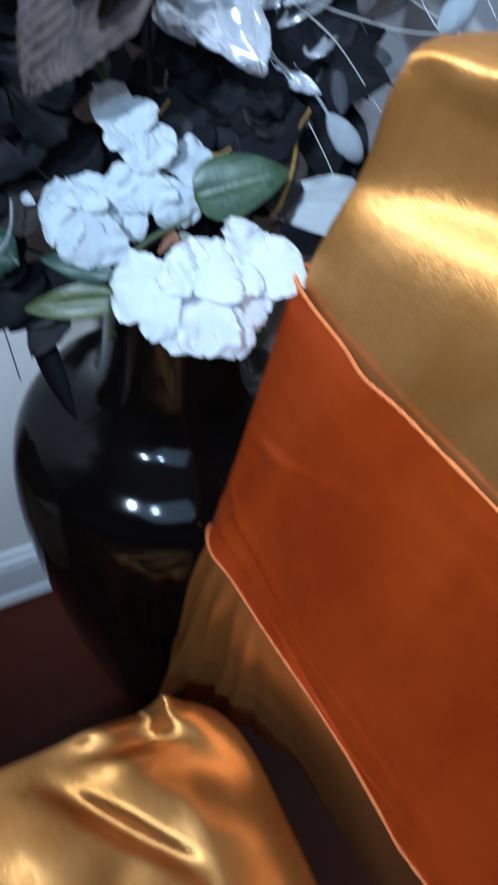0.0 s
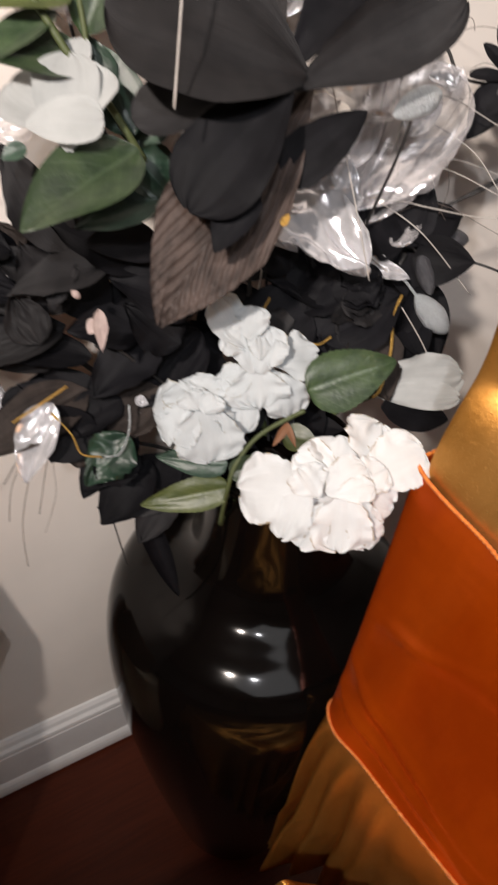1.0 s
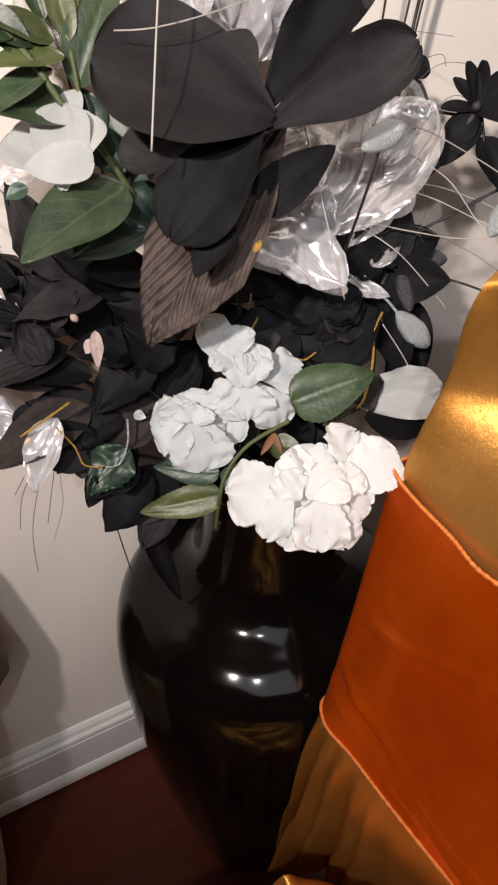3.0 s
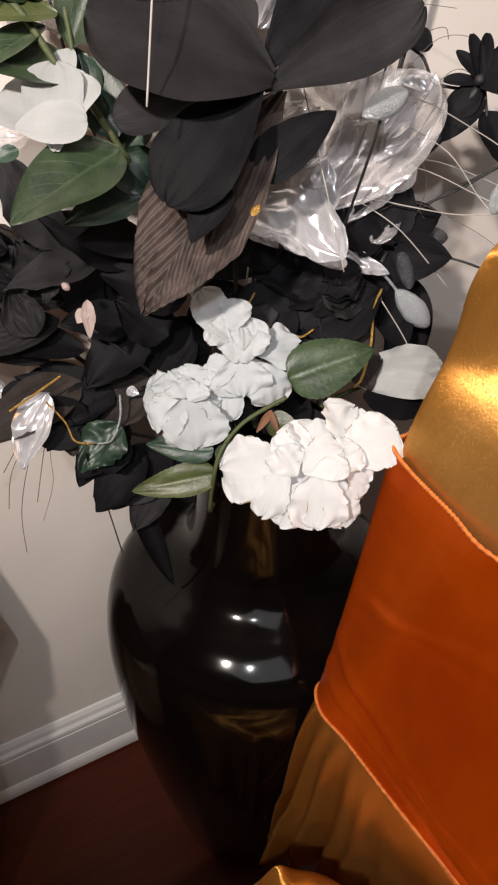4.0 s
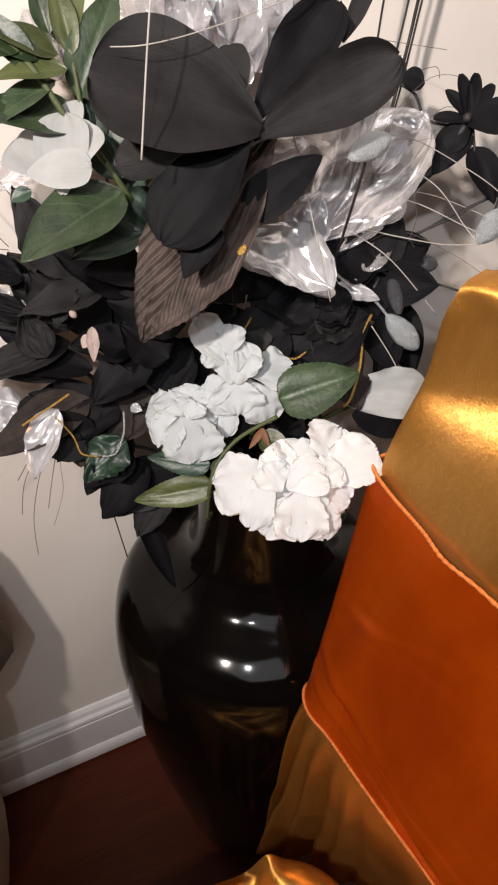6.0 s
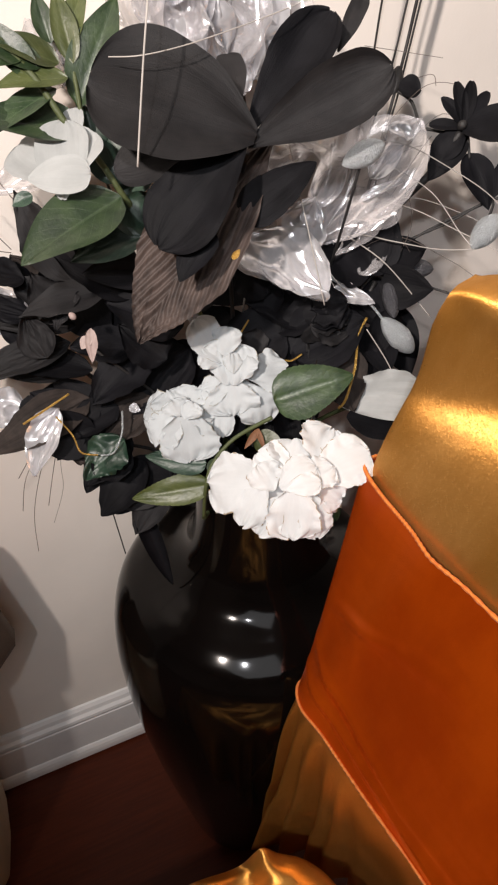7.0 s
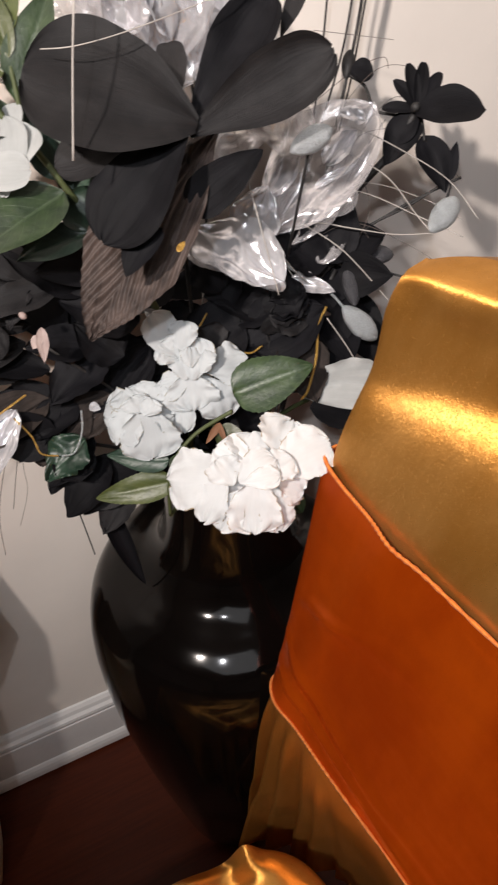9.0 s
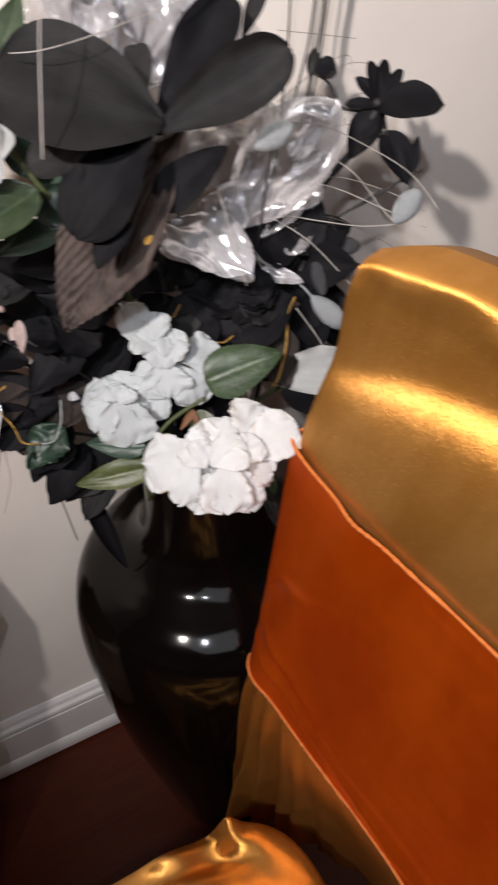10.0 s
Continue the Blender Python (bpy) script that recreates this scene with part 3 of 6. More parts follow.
stem(bloom, [(0.0833, -0.1300, 0.9583), (0.092, -0.085, 0.87), (0.092, -0.105, 0.74), (0.090, -0.150, 0.60), (0.090, -0.152, 0.55)], 0.0018, TWIG)

spray = thing("black_leaf_spray", "spray of ribbed black and faded brown fabric leaves", "artificial foliage")
leaf(spray, "leaf", INK, (0.0521, -0.0904, 0.7873), (-0.0296, -0.1036, 0.7508), 0.0659, (-0.34, -0.49, 0.80), ribs=26, seed=11)
leaf(spray, "leaf", INK, (0.0129, -0.1000, 0.8040), (-0.0387, -0.1115, 0.7714), 0.0428, (-0.46, -0.51, 0.73), ruffle=1.5, seed=12)
leaf(spray, "leaf", BROWN, (0.0113, -0.1163, 0.7647), (-0.0367, -0.1217, 0.7369), 0.0370, (-0.42, -0.45, 0.79), ribs=18, ruffle=1.5, seed=13)
leaf(spray, "leaf", INK, (0.0223, -0.1201, 0.8033), (-0.0068, -0.0965, 0.8281), 0.0396, (-0.31, -0.42, 0.85), ruffle=2, seed=14)
leaf(spray, "leaf", INK, (0.0402, -0.1133, 0.8259), (-0.0129, -0.0857, 0.8435), 0.0436, (-0.22, -0.47, 0.86), ruffle=1, seed=15)
leaf(spray, "leaf", BLACK, (-0.0318, -0.0643, 0.8561), (-0.0565, -0.0358, 0.9176), 0.0357, (-0.53, -0.46, 0.71), ruffle=2, seed=16)
leaf(spray, "leaf", BLACK, (-0.0105, -0.0804, 0.8499), (-0.0760, -0.0791, 0.8430), 0.0298, (-0.19, -0.39, 0.90), ruffle=1.5, seed=17)
leaf(spray, "leaf", BLACK, (-0.0420, -0.0762, 0.8096), (-0.1223, -0.0776, 0.7931), 0.0309, (-0.31, -0.42, 0.85), ribs=22, ruffle=1, seed=18)
leaf(spray, "leaf", BLACK, (-0.0343, -0.0699, 0.8196), (-0.0999, -0.0540, 0.8271), 0.0265, (-0.27, -0.35, 0.89), ribs=22, ruffle=1, seed=19)
leaf(spray, "leaf", BROWN, (-0.0371, -0.0942, 0.7642), (-0.1242, -0.1007, 0.7393), 0.0402, (-0.34, -0.49, 0.80), ruffle=1, seed=20)
leaf(spray, "leaf", INK, (-0.0303, -0.0892, 0.7873), (-0.1034, -0.0643, 0.8003), 0.0292, (-0.16, -0.33, 0.93), ruffle=1, seed=21)
leaf(spray, "leaf", BROWN, (-0.0420, -0.1107, 0.7454), (-0.0578, -0.1210, 0.7202), 0.0372, (-0.53, -0.46, 0.71), ruffle=1.5, seed=22)
leaf(spray, "leaf", INK, (0.0154, -0.0825, 0.8451), (-0.0437, -0.0581, 0.8790), 0.0387, (-0.25, -0.54, 0.80), ruffle=1, seed=23)
leaf(spray, "leaf", INK, (0.0244, -0.0868, 0.8599), (-0.0254, -0.0789, 0.8668), 0.0298, (-0.25, -0.54, 0.80), seed=24)
leaf(spray, "leaf", INK, (-0.0301, -0.1077, 0.7167), (-0.0565, -0.1196, 0.6851), 0.0252, (-0.56, -0.52, 0.64), ruffle=1, seed=25)
leaf(spray, "leaf", BLACK, (0.0055, -0.1451, 0.6886), (-0.0465, -0.1177, 0.6693), 0.0271, (-0.36, -0.78, 0.51), ruffle=1, seed=26)
leaf(spray, "leaf", INK, (0.0166, -0.1321, 0.7067), (-0.0360, -0.1310, 0.6610), 0.0295, (-0.31, -0.67, 0.67), ruffle=1, seed=27)
leaf(spray, "leaf", INK, (-0.0163, -0.1234, 0.6777), (-0.0002, -0.1661, 0.5831), 0.0190, (-0.34, -0.49, 0.80), cup=0.45, seed=28)
leaf(spray, "leaf", INK, (-0.0065, -0.1297, 0.7133), (-0.0512, -0.1364, 0.6708), 0.0405, (-0.46, -0.51, 0.73), ruffle=1.5, seed=29)
leaf(spray, "leaf", INK, (-0.0130, -0.1173, 0.7374), (-0.0574, -0.1266, 0.7001), 0.0340, (-0.46, -0.51, 0.73), ruffle=1.5, seed=30)
leaf(spray, "leaf", BLACK, (0.0089, -0.1352, 0.6852), (-0.0242, -0.1456, 0.6445), 0.0309, (-0.37, -0.56, 0.74), ruffle=1.5, seed=31)
leaf(spray, "leaf", INK, (-0.0173, -0.1066, 0.7610), (-0.0654, -0.1093, 0.7433), 0.0323, (-0.42, -0.45, 0.79), ruffle=2, seed=32)
leaf(spray, "leaf", INK, (0.0479, -0.1020, 0.7366), (-0.0036, -0.1008, 0.7583), 0.0386, (-0.22, -0.47, 0.86), ribs=22, seed=33)
leaf(spray, "leaf", INK, (-0.0460, -0.0918, 0.7475), (-0.0804, -0.0753, 0.7702), 0.0279, (-0.25, -0.54, 0.80), ruffle=1, seed=34)
leaf(spray, "leaf", BLACK, (-0.0510, -0.0741, 0.7777), (-0.1230, -0.0446, 0.7959), 0.0251, (-0.16, -0.58, 0.80), ribs=22, seed=35)
leaf(spray, "leaf", BLACK, (-0.0454, -0.0677, 0.8314), (-0.0592, -0.0585, 0.8639), 0.0302, (-0.46, -0.51, 0.73), ruffle=2, seed=36)
leaf(spray, "leaf", INK, (0.0016, -0.0994, 0.8068), (-0.0452, -0.0919, 0.8148), 0.0353, (-0.27, -0.35, 0.89), ruffle=1, seed=37)
leaf(spray, "leaf", BLACK, (-0.0463, -0.0560, 0.8353), (-0.0750, -0.0446, 0.8556), 0.0241, (-0.42, -0.45, 0.79), ruffle=1.5, seed=38)
leaf(spray, "leaf", INK, (-0.0321, -0.0999, 0.7608), (-0.0734, -0.1071, 0.7194), 0.0280, (-0.46, -0.51, 0.73), ruffle=1, seed=39)
leaf(spray, "leaf", INK, (-0.0756, -0.0575, 0.8034), (-0.0852, -0.0383, 0.8320), 0.0211, (-0.28, -0.44, 0.85), ruffle=1.5, ribs=0, nu=14, seed=40)
leaf(spray, "leaf", INK, (-0.0180, -0.0530, 0.8426), (-0.0465, -0.0693, 0.8314), 0.0241, (-0.42, -0.12, 0.90), ruffle=1.5, ribs=0, nu=14, seed=41)
leaf(spray, "leaf", INK, (-0.0453, -0.0342, 0.8421), (-0.0704, -0.0331, 0.8595), 0.0282, (0.07, -0.40, 0.92), ruffle=2.5, ribs=0, nu=14, seed=42)
leaf(spray, "leaf", INK, (-0.0257, -0.0646, 0.8534), (-0.0467, -0.0689, 0.8413), 0.0222, (-0.40, -0.30, 0.87), ruffle=1.5, ribs=18, nu=14, seed=43)
leaf(spray, "leaf", BLACK, (-0.0087, -0.0494, 0.8399), (-0.0549, -0.0463, 0.8220), 0.0305, (-0.39, -0.37, 0.84), ruffle=1.5, ribs=18, nu=14, seed=44)
leaf(spray, "leaf", BROWN, (-0.0607, -0.0335, 0.8425), (-0.0673, -0.0236, 0.8646), 0.0315, (-0.49, -0.38, 0.78), ruffle=2.5, ribs=18, nu=14, seed=45)
leaf(spray, "leaf", INK, (-0.0644, -0.0669, 0.8309), (-0.1055, -0.0530, 0.8460), 0.0212, (-0.09, -0.49, 0.87), ruffle=2.5, ribs=18, nu=14, seed=46)
leaf(spray, "leaf", INK, (-0.0428, -0.0385, 0.8656), (-0.0491, -0.0306, 0.8952), 0.0237, (-0.47, -0.63, 0.62), ruffle=1.5, ribs=18, nu=14, seed=47)
leaf(spray, "leaf", BLACK, (-0.0317, -0.0732, 0.8516), (-0.0533, -0.0888, 0.8310), 0.0222, (-0.60, -0.33, 0.73), ruffle=1.5, ribs=18, nu=14, seed=48)
leaf(spray, "leaf", BLACK, (-0.0637, -0.0902, 0.8092), (-0.0718, -0.0716, 0.8381), 0.0308, (-0.47, -0.18, 0.86), ruffle=1.5, ribs=18, nu=14, seed=49)
leaf(spray, "leaf", BLACK, (-0.0677, -0.0431, 0.8251), (-0.1071, -0.0394, 0.8389), 0.0224, (-0.43, -0.19, 0.88), ruffle=2.5, ribs=18, nu=14, seed=50)
leaf(spray, "leaf", BLACK, (-0.0325, -0.0611, 0.8328), (-0.0690, -0.0613, 0.8236), 0.0225, (-0.03, -0.63, 0.78), ruffle=1.5, ribs=18, nu=14, seed=51)
leaf(spray, "leaf", INK, (-0.0640, -0.0495, 0.8553), (-0.1020, -0.0483, 0.8682), 0.0315, (-0.43, -0.17, 0.89), ruffle=1.5, ribs=18, nu=14, seed=52)
to_vase(spray, (0.0233, -0.1096, 0.7621), 0.003, TWIG, 2)
to_vase(spray, (-0.0220, -0.0771, 0.7883), 0.0025, TWIG, 3)

gilt = thing("black_gilt_leaf_spray", "black fabric leaves with gilded edges tucked among roses", "artificial foliage")
leaf(gilt, "leaf", INK, (0.1224, -0.1397, 0.7932), (0.1862, -0.1466, 0.8161), 0.0602, (-0.25, -0.54, 0.80), ruffle=1, seed=53)
leaf(gilt, "leaf", INK, (0.1233, -0.1264, 0.8069), (0.0803, -0.1205, 0.7928), 0.0509, (-0.25, -0.54, 0.80), ruffle=1, seed=54)
leaf(gilt, "leaf", BROWN, (0.1554, -0.1468, 0.7942), (0.1567, -0.1902, 0.7588), 0.0465, (-0.19, -0.64, 0.74), ruffle=1, seed=55)
leaf(gilt, "leaf", INK, (0.1920, -0.1082, 0.8126), (0.2547, -0.1227, 0.7826), 0.0473, (-0.13, -0.50, 0.85), seed=56)
leaf(gilt, "leaf", INK, (0.2027, -0.1136, 0.8345), (0.2369, -0.0925, 0.8790), 0.0425, (-0.10, -0.68, 0.73), ruffle=1, seed=57)
leaf(gilt, "leaf", INK, (0.2118, -0.1107, 0.8416), (0.2606, -0.1174, 0.8503), 0.0357, (-0.16, -0.58, 0.80), ruffle=1, seed=58)
leaf(gilt, "leaf", INK, (0.2044, -0.1193, 0.8370), (0.1660, -0.0929, 0.8603), 0.0420, (-0.25, -0.54, 0.80), ruffle=1, seed=59)
leaf(gilt, "leaf", INK, (0.2280, -0.1089, 0.7989), (0.2435, -0.1508, 0.7420), 0.0431, (-0.19, -0.64, 0.74), seed=60)
leaf(gilt, "leaf", INK, (0.1561, -0.1133, 0.8130), (0.1001, -0.0987, 0.8237), 0.0469, (-0.22, -0.47, 0.86), seed=61)
leaf(gilt, "leaf", INK, (0.1506, -0.1902, 0.7560), (0.2065, -0.2075, 0.7350), 0.0329, (-0.13, -0.50, 0.85), seed=62)
leaf(gilt, "leaf", INK, (0.2199, -0.0857, 0.8332), (0.2234, -0.0615, 0.8739), 0.0392, (-0.19, -0.64, 0.74), seed=63)
leaf(gilt, "leaf", BLACK, (0.1687, -0.1484, 0.8080), (0.1394, -0.1377, 0.8169), 0.0305, (-0.21, -0.61, 0.77), style='round', ruffle=2.5, nu=14, nv=12, seed=64)
leaf(gilt, "leaf", INK, (0.1729, -0.1266, 0.8295), (0.1444, -0.1297, 0.8250), 0.0318, (-0.11, -0.29, 0.95), style='round', ruffle=2.5, nu=14, nv=12, seed=65)
leaf(gilt, "leaf", INK, (0.1476, -0.1161, 0.8080), (0.1292, -0.1322, 0.7952), 0.0369, (-0.01, -0.59, 0.81), style='round', ruffle=2.5, nu=14, nv=12, seed=66)
leaf(gilt, "leaf", BLACK, (0.1574, -0.1449, 0.7971), (0.1340, -0.1514, 0.7916), 0.0286, (-0.50, -0.51, 0.71), style='round', ruffle=2.5, nu=14, nv=12, seed=67)
leaf(gilt, "leaf", BLACK, (0.0982, -0.1323, 0.7921), (0.0855, -0.1204, 0.8100), 0.0293, (-0.26, -0.25, 0.93), style='round', ruffle=2.5, nu=14, nv=12, seed=68)
leaf(gilt, "leaf", BLACK, (0.1413, -0.1304, 0.8084), (0.1685, -0.1478, 0.8157), 0.0269, (0.14, -0.41, 0.90), style='round', ruffle=2.5, nu=14, nv=12, seed=69)
leaf(gilt, "leaf", INK, (0.1458, -0.1261, 0.8172), (0.1729, -0.1440, 0.8238), 0.0359, (-0.26, -0.23, 0.94), style='round', ruffle=2.5, nu=14, nv=12, seed=70)
leaf(gilt, "leaf", INK, (0.1148, -0.1052, 0.8299), (0.0978, -0.0867, 0.8523), 0.0331, (-0.07, -0.75, 0.66), style='round', ruffle=2.5, nu=14, nv=12, seed=71)
leaf(gilt, "leaf", INK, (0.1391, -0.1277, 0.8187), (0.1708, -0.1418, 0.8313), 0.0341, (-0.10, -0.62, 0.78), style='round', ruffle=2.5, nu=14, nv=12, seed=72)
leaf(gilt, "leaf", INK, (0.1305, -0.1425, 0.7763), (0.0907, -0.1291, 0.7830), 0.0214, (-0.51, -0.42, 0.75), style='round', ruffle=2.5, nu=14, nv=12, seed=73)
leaf(gilt, "leaf", BLACK, (0.1473, -0.1447, 0.8018), (0.1456, -0.1393, 0.8182), 0.0326, (-0.24, -0.69, 0.69), style='round', ruffle=2.5, nu=14, nv=12, seed=74)
leaf(gilt, "leaf", INK, (0.1185, -0.1196, 0.8060), (0.1518, -0.1316, 0.8216), 0.0278, (0.01, -0.51, 0.86), style='round', ruffle=2.5, nu=14, nv=12, seed=75)
leaf(gilt, "leaf", INK, (0.1455, -0.1484, 0.7789), (0.1260, -0.1296, 0.8005), 0.0275, (-0.02, -0.68, 0.73), style='round', ruffle=2.5, nu=14, nv=12, seed=76)
leaf(gilt, "leaf", INK, (0.1168, -0.1328, 0.7865), (0.1443, -0.1611, 0.7830), 0.0304, (-0.12, -0.52, 0.84), style='round', ruffle=2.5, nu=14, nv=12, seed=77)
leaf(gilt, "leaf", BLACK, (0.1322, -0.1021, 0.8140), (0.1235, -0.0854, 0.8386), 0.0237, (-0.11, -0.36, 0.93), style='round', ruffle=2.5, nu=14, nv=12, seed=78)
leaf(gilt, "leaf", INK, (0.1098, -0.1024, 0.8148), (0.1288, -0.1001, 0.8378), 0.0263, (-0.35, -0.62, 0.70), style='round', ruffle=2.5, nu=14, nv=12, seed=79)
stem(gilt, [(0.1864, -0.1486, 0.8172), (0.1747, -0.1571, 0.8063), (0.1644, -0.1728, 0.7887), (0.1508, -0.1852, 0.7700), (0.1443, -0.1860, 0.7632)], 0.0011, GILT, "gilt_edge", "gilded leaf edge")
stem(gilt, [(0.0977, -0.1098, 0.8146), (0.0842, -0.1174, 0.8036), (0.0806, -0.1199, 0.7979)], 0.0008, GILT, "gilt_edge")
stem(gilt, [(0.1287, -0.1471, 0.7962), (0.1185, -0.1474, 0.7926), (0.1106, -0.1425, 0.7939)], 0.0008, GILT, "gilt_edge")
leaf(gilt, "flake", GILT, (0.0454, -0.1929, 0.9200), (0.0518, -0.1896, 0.9240), 0.0042, (-0.31, -0.67, 0.67), "gold flake", seed=80)
to_vase(gilt, (0.1666, -0.1381, 0.7857), 0.0025, TWIG, 4)
to_vase(gilt, (0.2181, -0.1093, 0.8236), 0.0025, TWIG, 5)

fill = thing("black_foliage", "dense dark fabric foliage filling the bunch", "artificial foliage")
leaf(fill, "leaf", INK, (0.0412, -0.0896, 0.7729), (0.0718, -0.1161, 0.7440), 0.0266, (0.11, -0.36, 0.93), nu=8, nv=6, seed=81)
leaf(fill, "leaf", INK, (0.1290, -0.1196, 0.7790), (0.1277, -0.1750, 0.7628), 0.0281, (-0.17, -0.46, 0.87), nu=8, nv=6, seed=82)
leaf(fill, "leaf", INK, (0.1579, -0.0895, 0.7909), (0.1839, -0.1198, 0.7710), 0.0252, (-0.47, -0.29, 0.84), nu=8, nv=6, seed=83)
leaf(fill, "leaf", INK, (0.0809, -0.0610, 0.7764), (0.1111, -0.0772, 0.7970), 0.0375, (-0.17, -0.70, 0.69), nu=8, nv=6, seed=84)
leaf(fill, "leaf", INK, (0.1903, -0.1622, 0.7621), (0.2282, -0.1789, 0.7458), 0.0306, (0.13, -0.48, 0.87), nu=8, nv=6, seed=85)
leaf(fill, "leaf", INK, (0.1778, -0.1339, 0.7707), (0.1874, -0.1649, 0.7635), 0.0368, (-0.44, -0.18, 0.88), nu=8, nv=6, seed=86)
leaf(fill, "leaf", INK, (0.0757, -0.0872, 0.7696), (0.0075, -0.0874, 0.7742), 0.0356, (-0.25, -0.61, 0.75), nu=8, nv=6, seed=87)
leaf(fill, "leaf", INK, (0.0398, -0.1051, 0.7055), (0.0840, -0.1497, 0.6897), 0.0300, (-0.14, -0.66, 0.73), nu=8, nv=6, seed=88)
leaf(fill, "leaf", INK, (0.1929, -0.0882, 0.7791), (0.1848, -0.0590, 0.8210), 0.0421, (-0.40, -0.60, 0.69), nu=8, nv=6, seed=89)
leaf(fill, "leaf", INK, (0.0831, -0.1673, 0.6953), (0.1323, -0.2139, 0.7005), 0.0280, (-0.63, -0.59, 0.51), nu=8, nv=6, seed=90)
leaf(fill, "leaf", INK, (-0.0043, -0.0264, 0.8146), (0.0438, -0.0480, 0.8341), 0.0329, (-0.27, -0.23, 0.93), nu=8, nv=6, seed=91)
leaf(fill, "leaf", INK, (0.2036, -0.1225, 0.7881), (0.1969, -0.1746, 0.7724), 0.0431, (0.00, -0.65, 0.76), nu=8, nv=6, seed=92)
leaf(fill, "leaf", INK, (0.1161, -0.0313, 0.8092), (0.1183, -0.0267, 0.8571), 0.0450, (-0.29, -0.34, 0.89), nu=8, nv=6, seed=93)
leaf(fill, "leaf", INK, (0.0326, -0.0492, 0.8474), (-0.0267, -0.0535, 0.8484), 0.0385, (-0.39, -0.50, 0.77), nu=8, nv=6, seed=94)
leaf(fill, "leaf", INK, (-0.0357, -0.1477, 0.7161), (-0.0348, -0.1165, 0.7435), 0.0359, (0.08, -0.52, 0.85), nu=8, nv=6, seed=95)
leaf(fill, "leaf", INK, (0.1396, -0.0779, 0.8110), (0.1871, -0.1223, 0.7987), 0.0414, (-0.54, -0.56, 0.62), nu=8, nv=6, seed=96)
leaf(fill, "leaf", INK, (-0.0651, -0.0473, 0.7459), (-0.0823, -0.0749, 0.7213), 0.0393, (-0.57, -0.64, 0.52), nu=8, nv=6, seed=97)
leaf(fill, "leaf", INK, (0.0711, -0.1431, 0.6849), (0.0550, -0.1920, 0.6663), 0.0353, (-0.09, -0.51, 0.86), nu=8, nv=6, seed=98)
leaf(fill, "leaf", INK, (0.0499, -0.1399, 0.7329), (0.0816, -0.1279, 0.7567), 0.0427, (0.00, -0.80, 0.60), nu=8, nv=6, seed=99)
leaf(fill, "leaf", INK, (0.1154, -0.1428, 0.7492), (0.1108, -0.1713, 0.7044), 0.0262, (0.02, -0.81, 0.58), nu=8, nv=6, seed=100)
leaf(fill, "leaf", INK, (-0.0633, -0.0708, 0.7316), (-0.1063, -0.0684, 0.7271), 0.0408, (-0.32, -0.73, 0.60), nu=8, nv=6, seed=101)
leaf(fill, "leaf", INK, (0.2040, -0.1731, 0.7643), (0.1412, -0.1630, 0.7701), 0.0323, (-0.49, -0.38, 0.79), nu=8, nv=6, seed=102)
leaf(fill, "leaf", INK, (0.0585, -0.0964, 0.7189), (0.1082, -0.1259, 0.7367), 0.0362, (-0.37, -0.34, 0.87), nu=8, nv=6, seed=103)
leaf(fill, "leaf", INK, (0.2157, -0.0736, 0.8175), (0.1517, -0.0986, 0.8073), 0.0312, (-0.02, -0.82, 0.57), nu=8, nv=6, seed=104)
leaf(fill, "leaf", INK, (-0.0480, -0.0180, 0.8316), (-0.0371, -0.0180, 0.8575), 0.0331, (-0.42, -0.23, 0.88), nu=8, nv=6, seed=105)
leaf(fill, "leaf", INK, (0.0973, -0.0817, 0.7920), (0.1138, -0.1247, 0.7773), 0.0248, (-0.16, -0.41, 0.90), nu=8, nv=6, seed=106)
leaf(fill, "leaf", INK, (-0.0474, -0.0180, 0.8360), (-0.0210, -0.0180, 0.8662), 0.0458, (-0.55, -0.34, 0.76), nu=8, nv=6, seed=107)
leaf(fill, "leaf", INK, (-0.0228, -0.0257, 0.8173), (-0.0115, -0.0783, 0.8027), 0.0439, (-0.38, -0.40, 0.83), nu=8, nv=6, seed=108)
leaf(fill, "leaf", INK, (0.1363, -0.0486, 0.8057), (0.0853, -0.0502, 0.8002), 0.0352, (-0.41, -0.39, 0.83), nu=8, nv=6, seed=109)
leaf(fill, "leaf", INK, (-0.0030, -0.0180, 0.8419), (0.0152, -0.0344, 0.8091), 0.0243, (-0.40, -0.22, 0.89), nu=8, nv=6, seed=110)
leaf(fill, "leaf", INK, (0.1316, -0.0969, 0.8179), (0.1703, -0.0962, 0.8288), 0.0314, (-0.35, -0.68, 0.64), nu=8, nv=6, seed=111)
leaf(fill, "leaf", INK, (0.1773, -0.1047, 0.7892), (0.1900, -0.0857, 0.8315), 0.0425, (0.00, -0.53, 0.85), nu=8, nv=6, seed=112)
leaf(fill, "leaf", INK, (0.2151, -0.0869, 0.8264), (0.1784, -0.1068, 0.8164), 0.0328, (-0.55, -0.44, 0.71), nu=8, nv=6, seed=113)
leaf(fill, "leaf", INK, (0.1685, -0.0763, 0.7804), (0.1951, -0.0589, 0.8193), 0.0364, (-0.32, -0.75, 0.57), nu=8, nv=6, seed=114)
leaf(fill, "leaf", INK, (-0.0304, -0.1043, 0.7562), (-0.0601, -0.0622, 0.7685), 0.0238, (-0.10, -0.53, 0.84), nu=8, nv=6, seed=115)
leaf(fill, "leaf", INK, (0.0778, -0.0876, 0.7575), (0.0740, -0.0492, 0.7800), 0.0381, (0.06, -0.61, 0.79), nu=8, nv=6, seed=116)
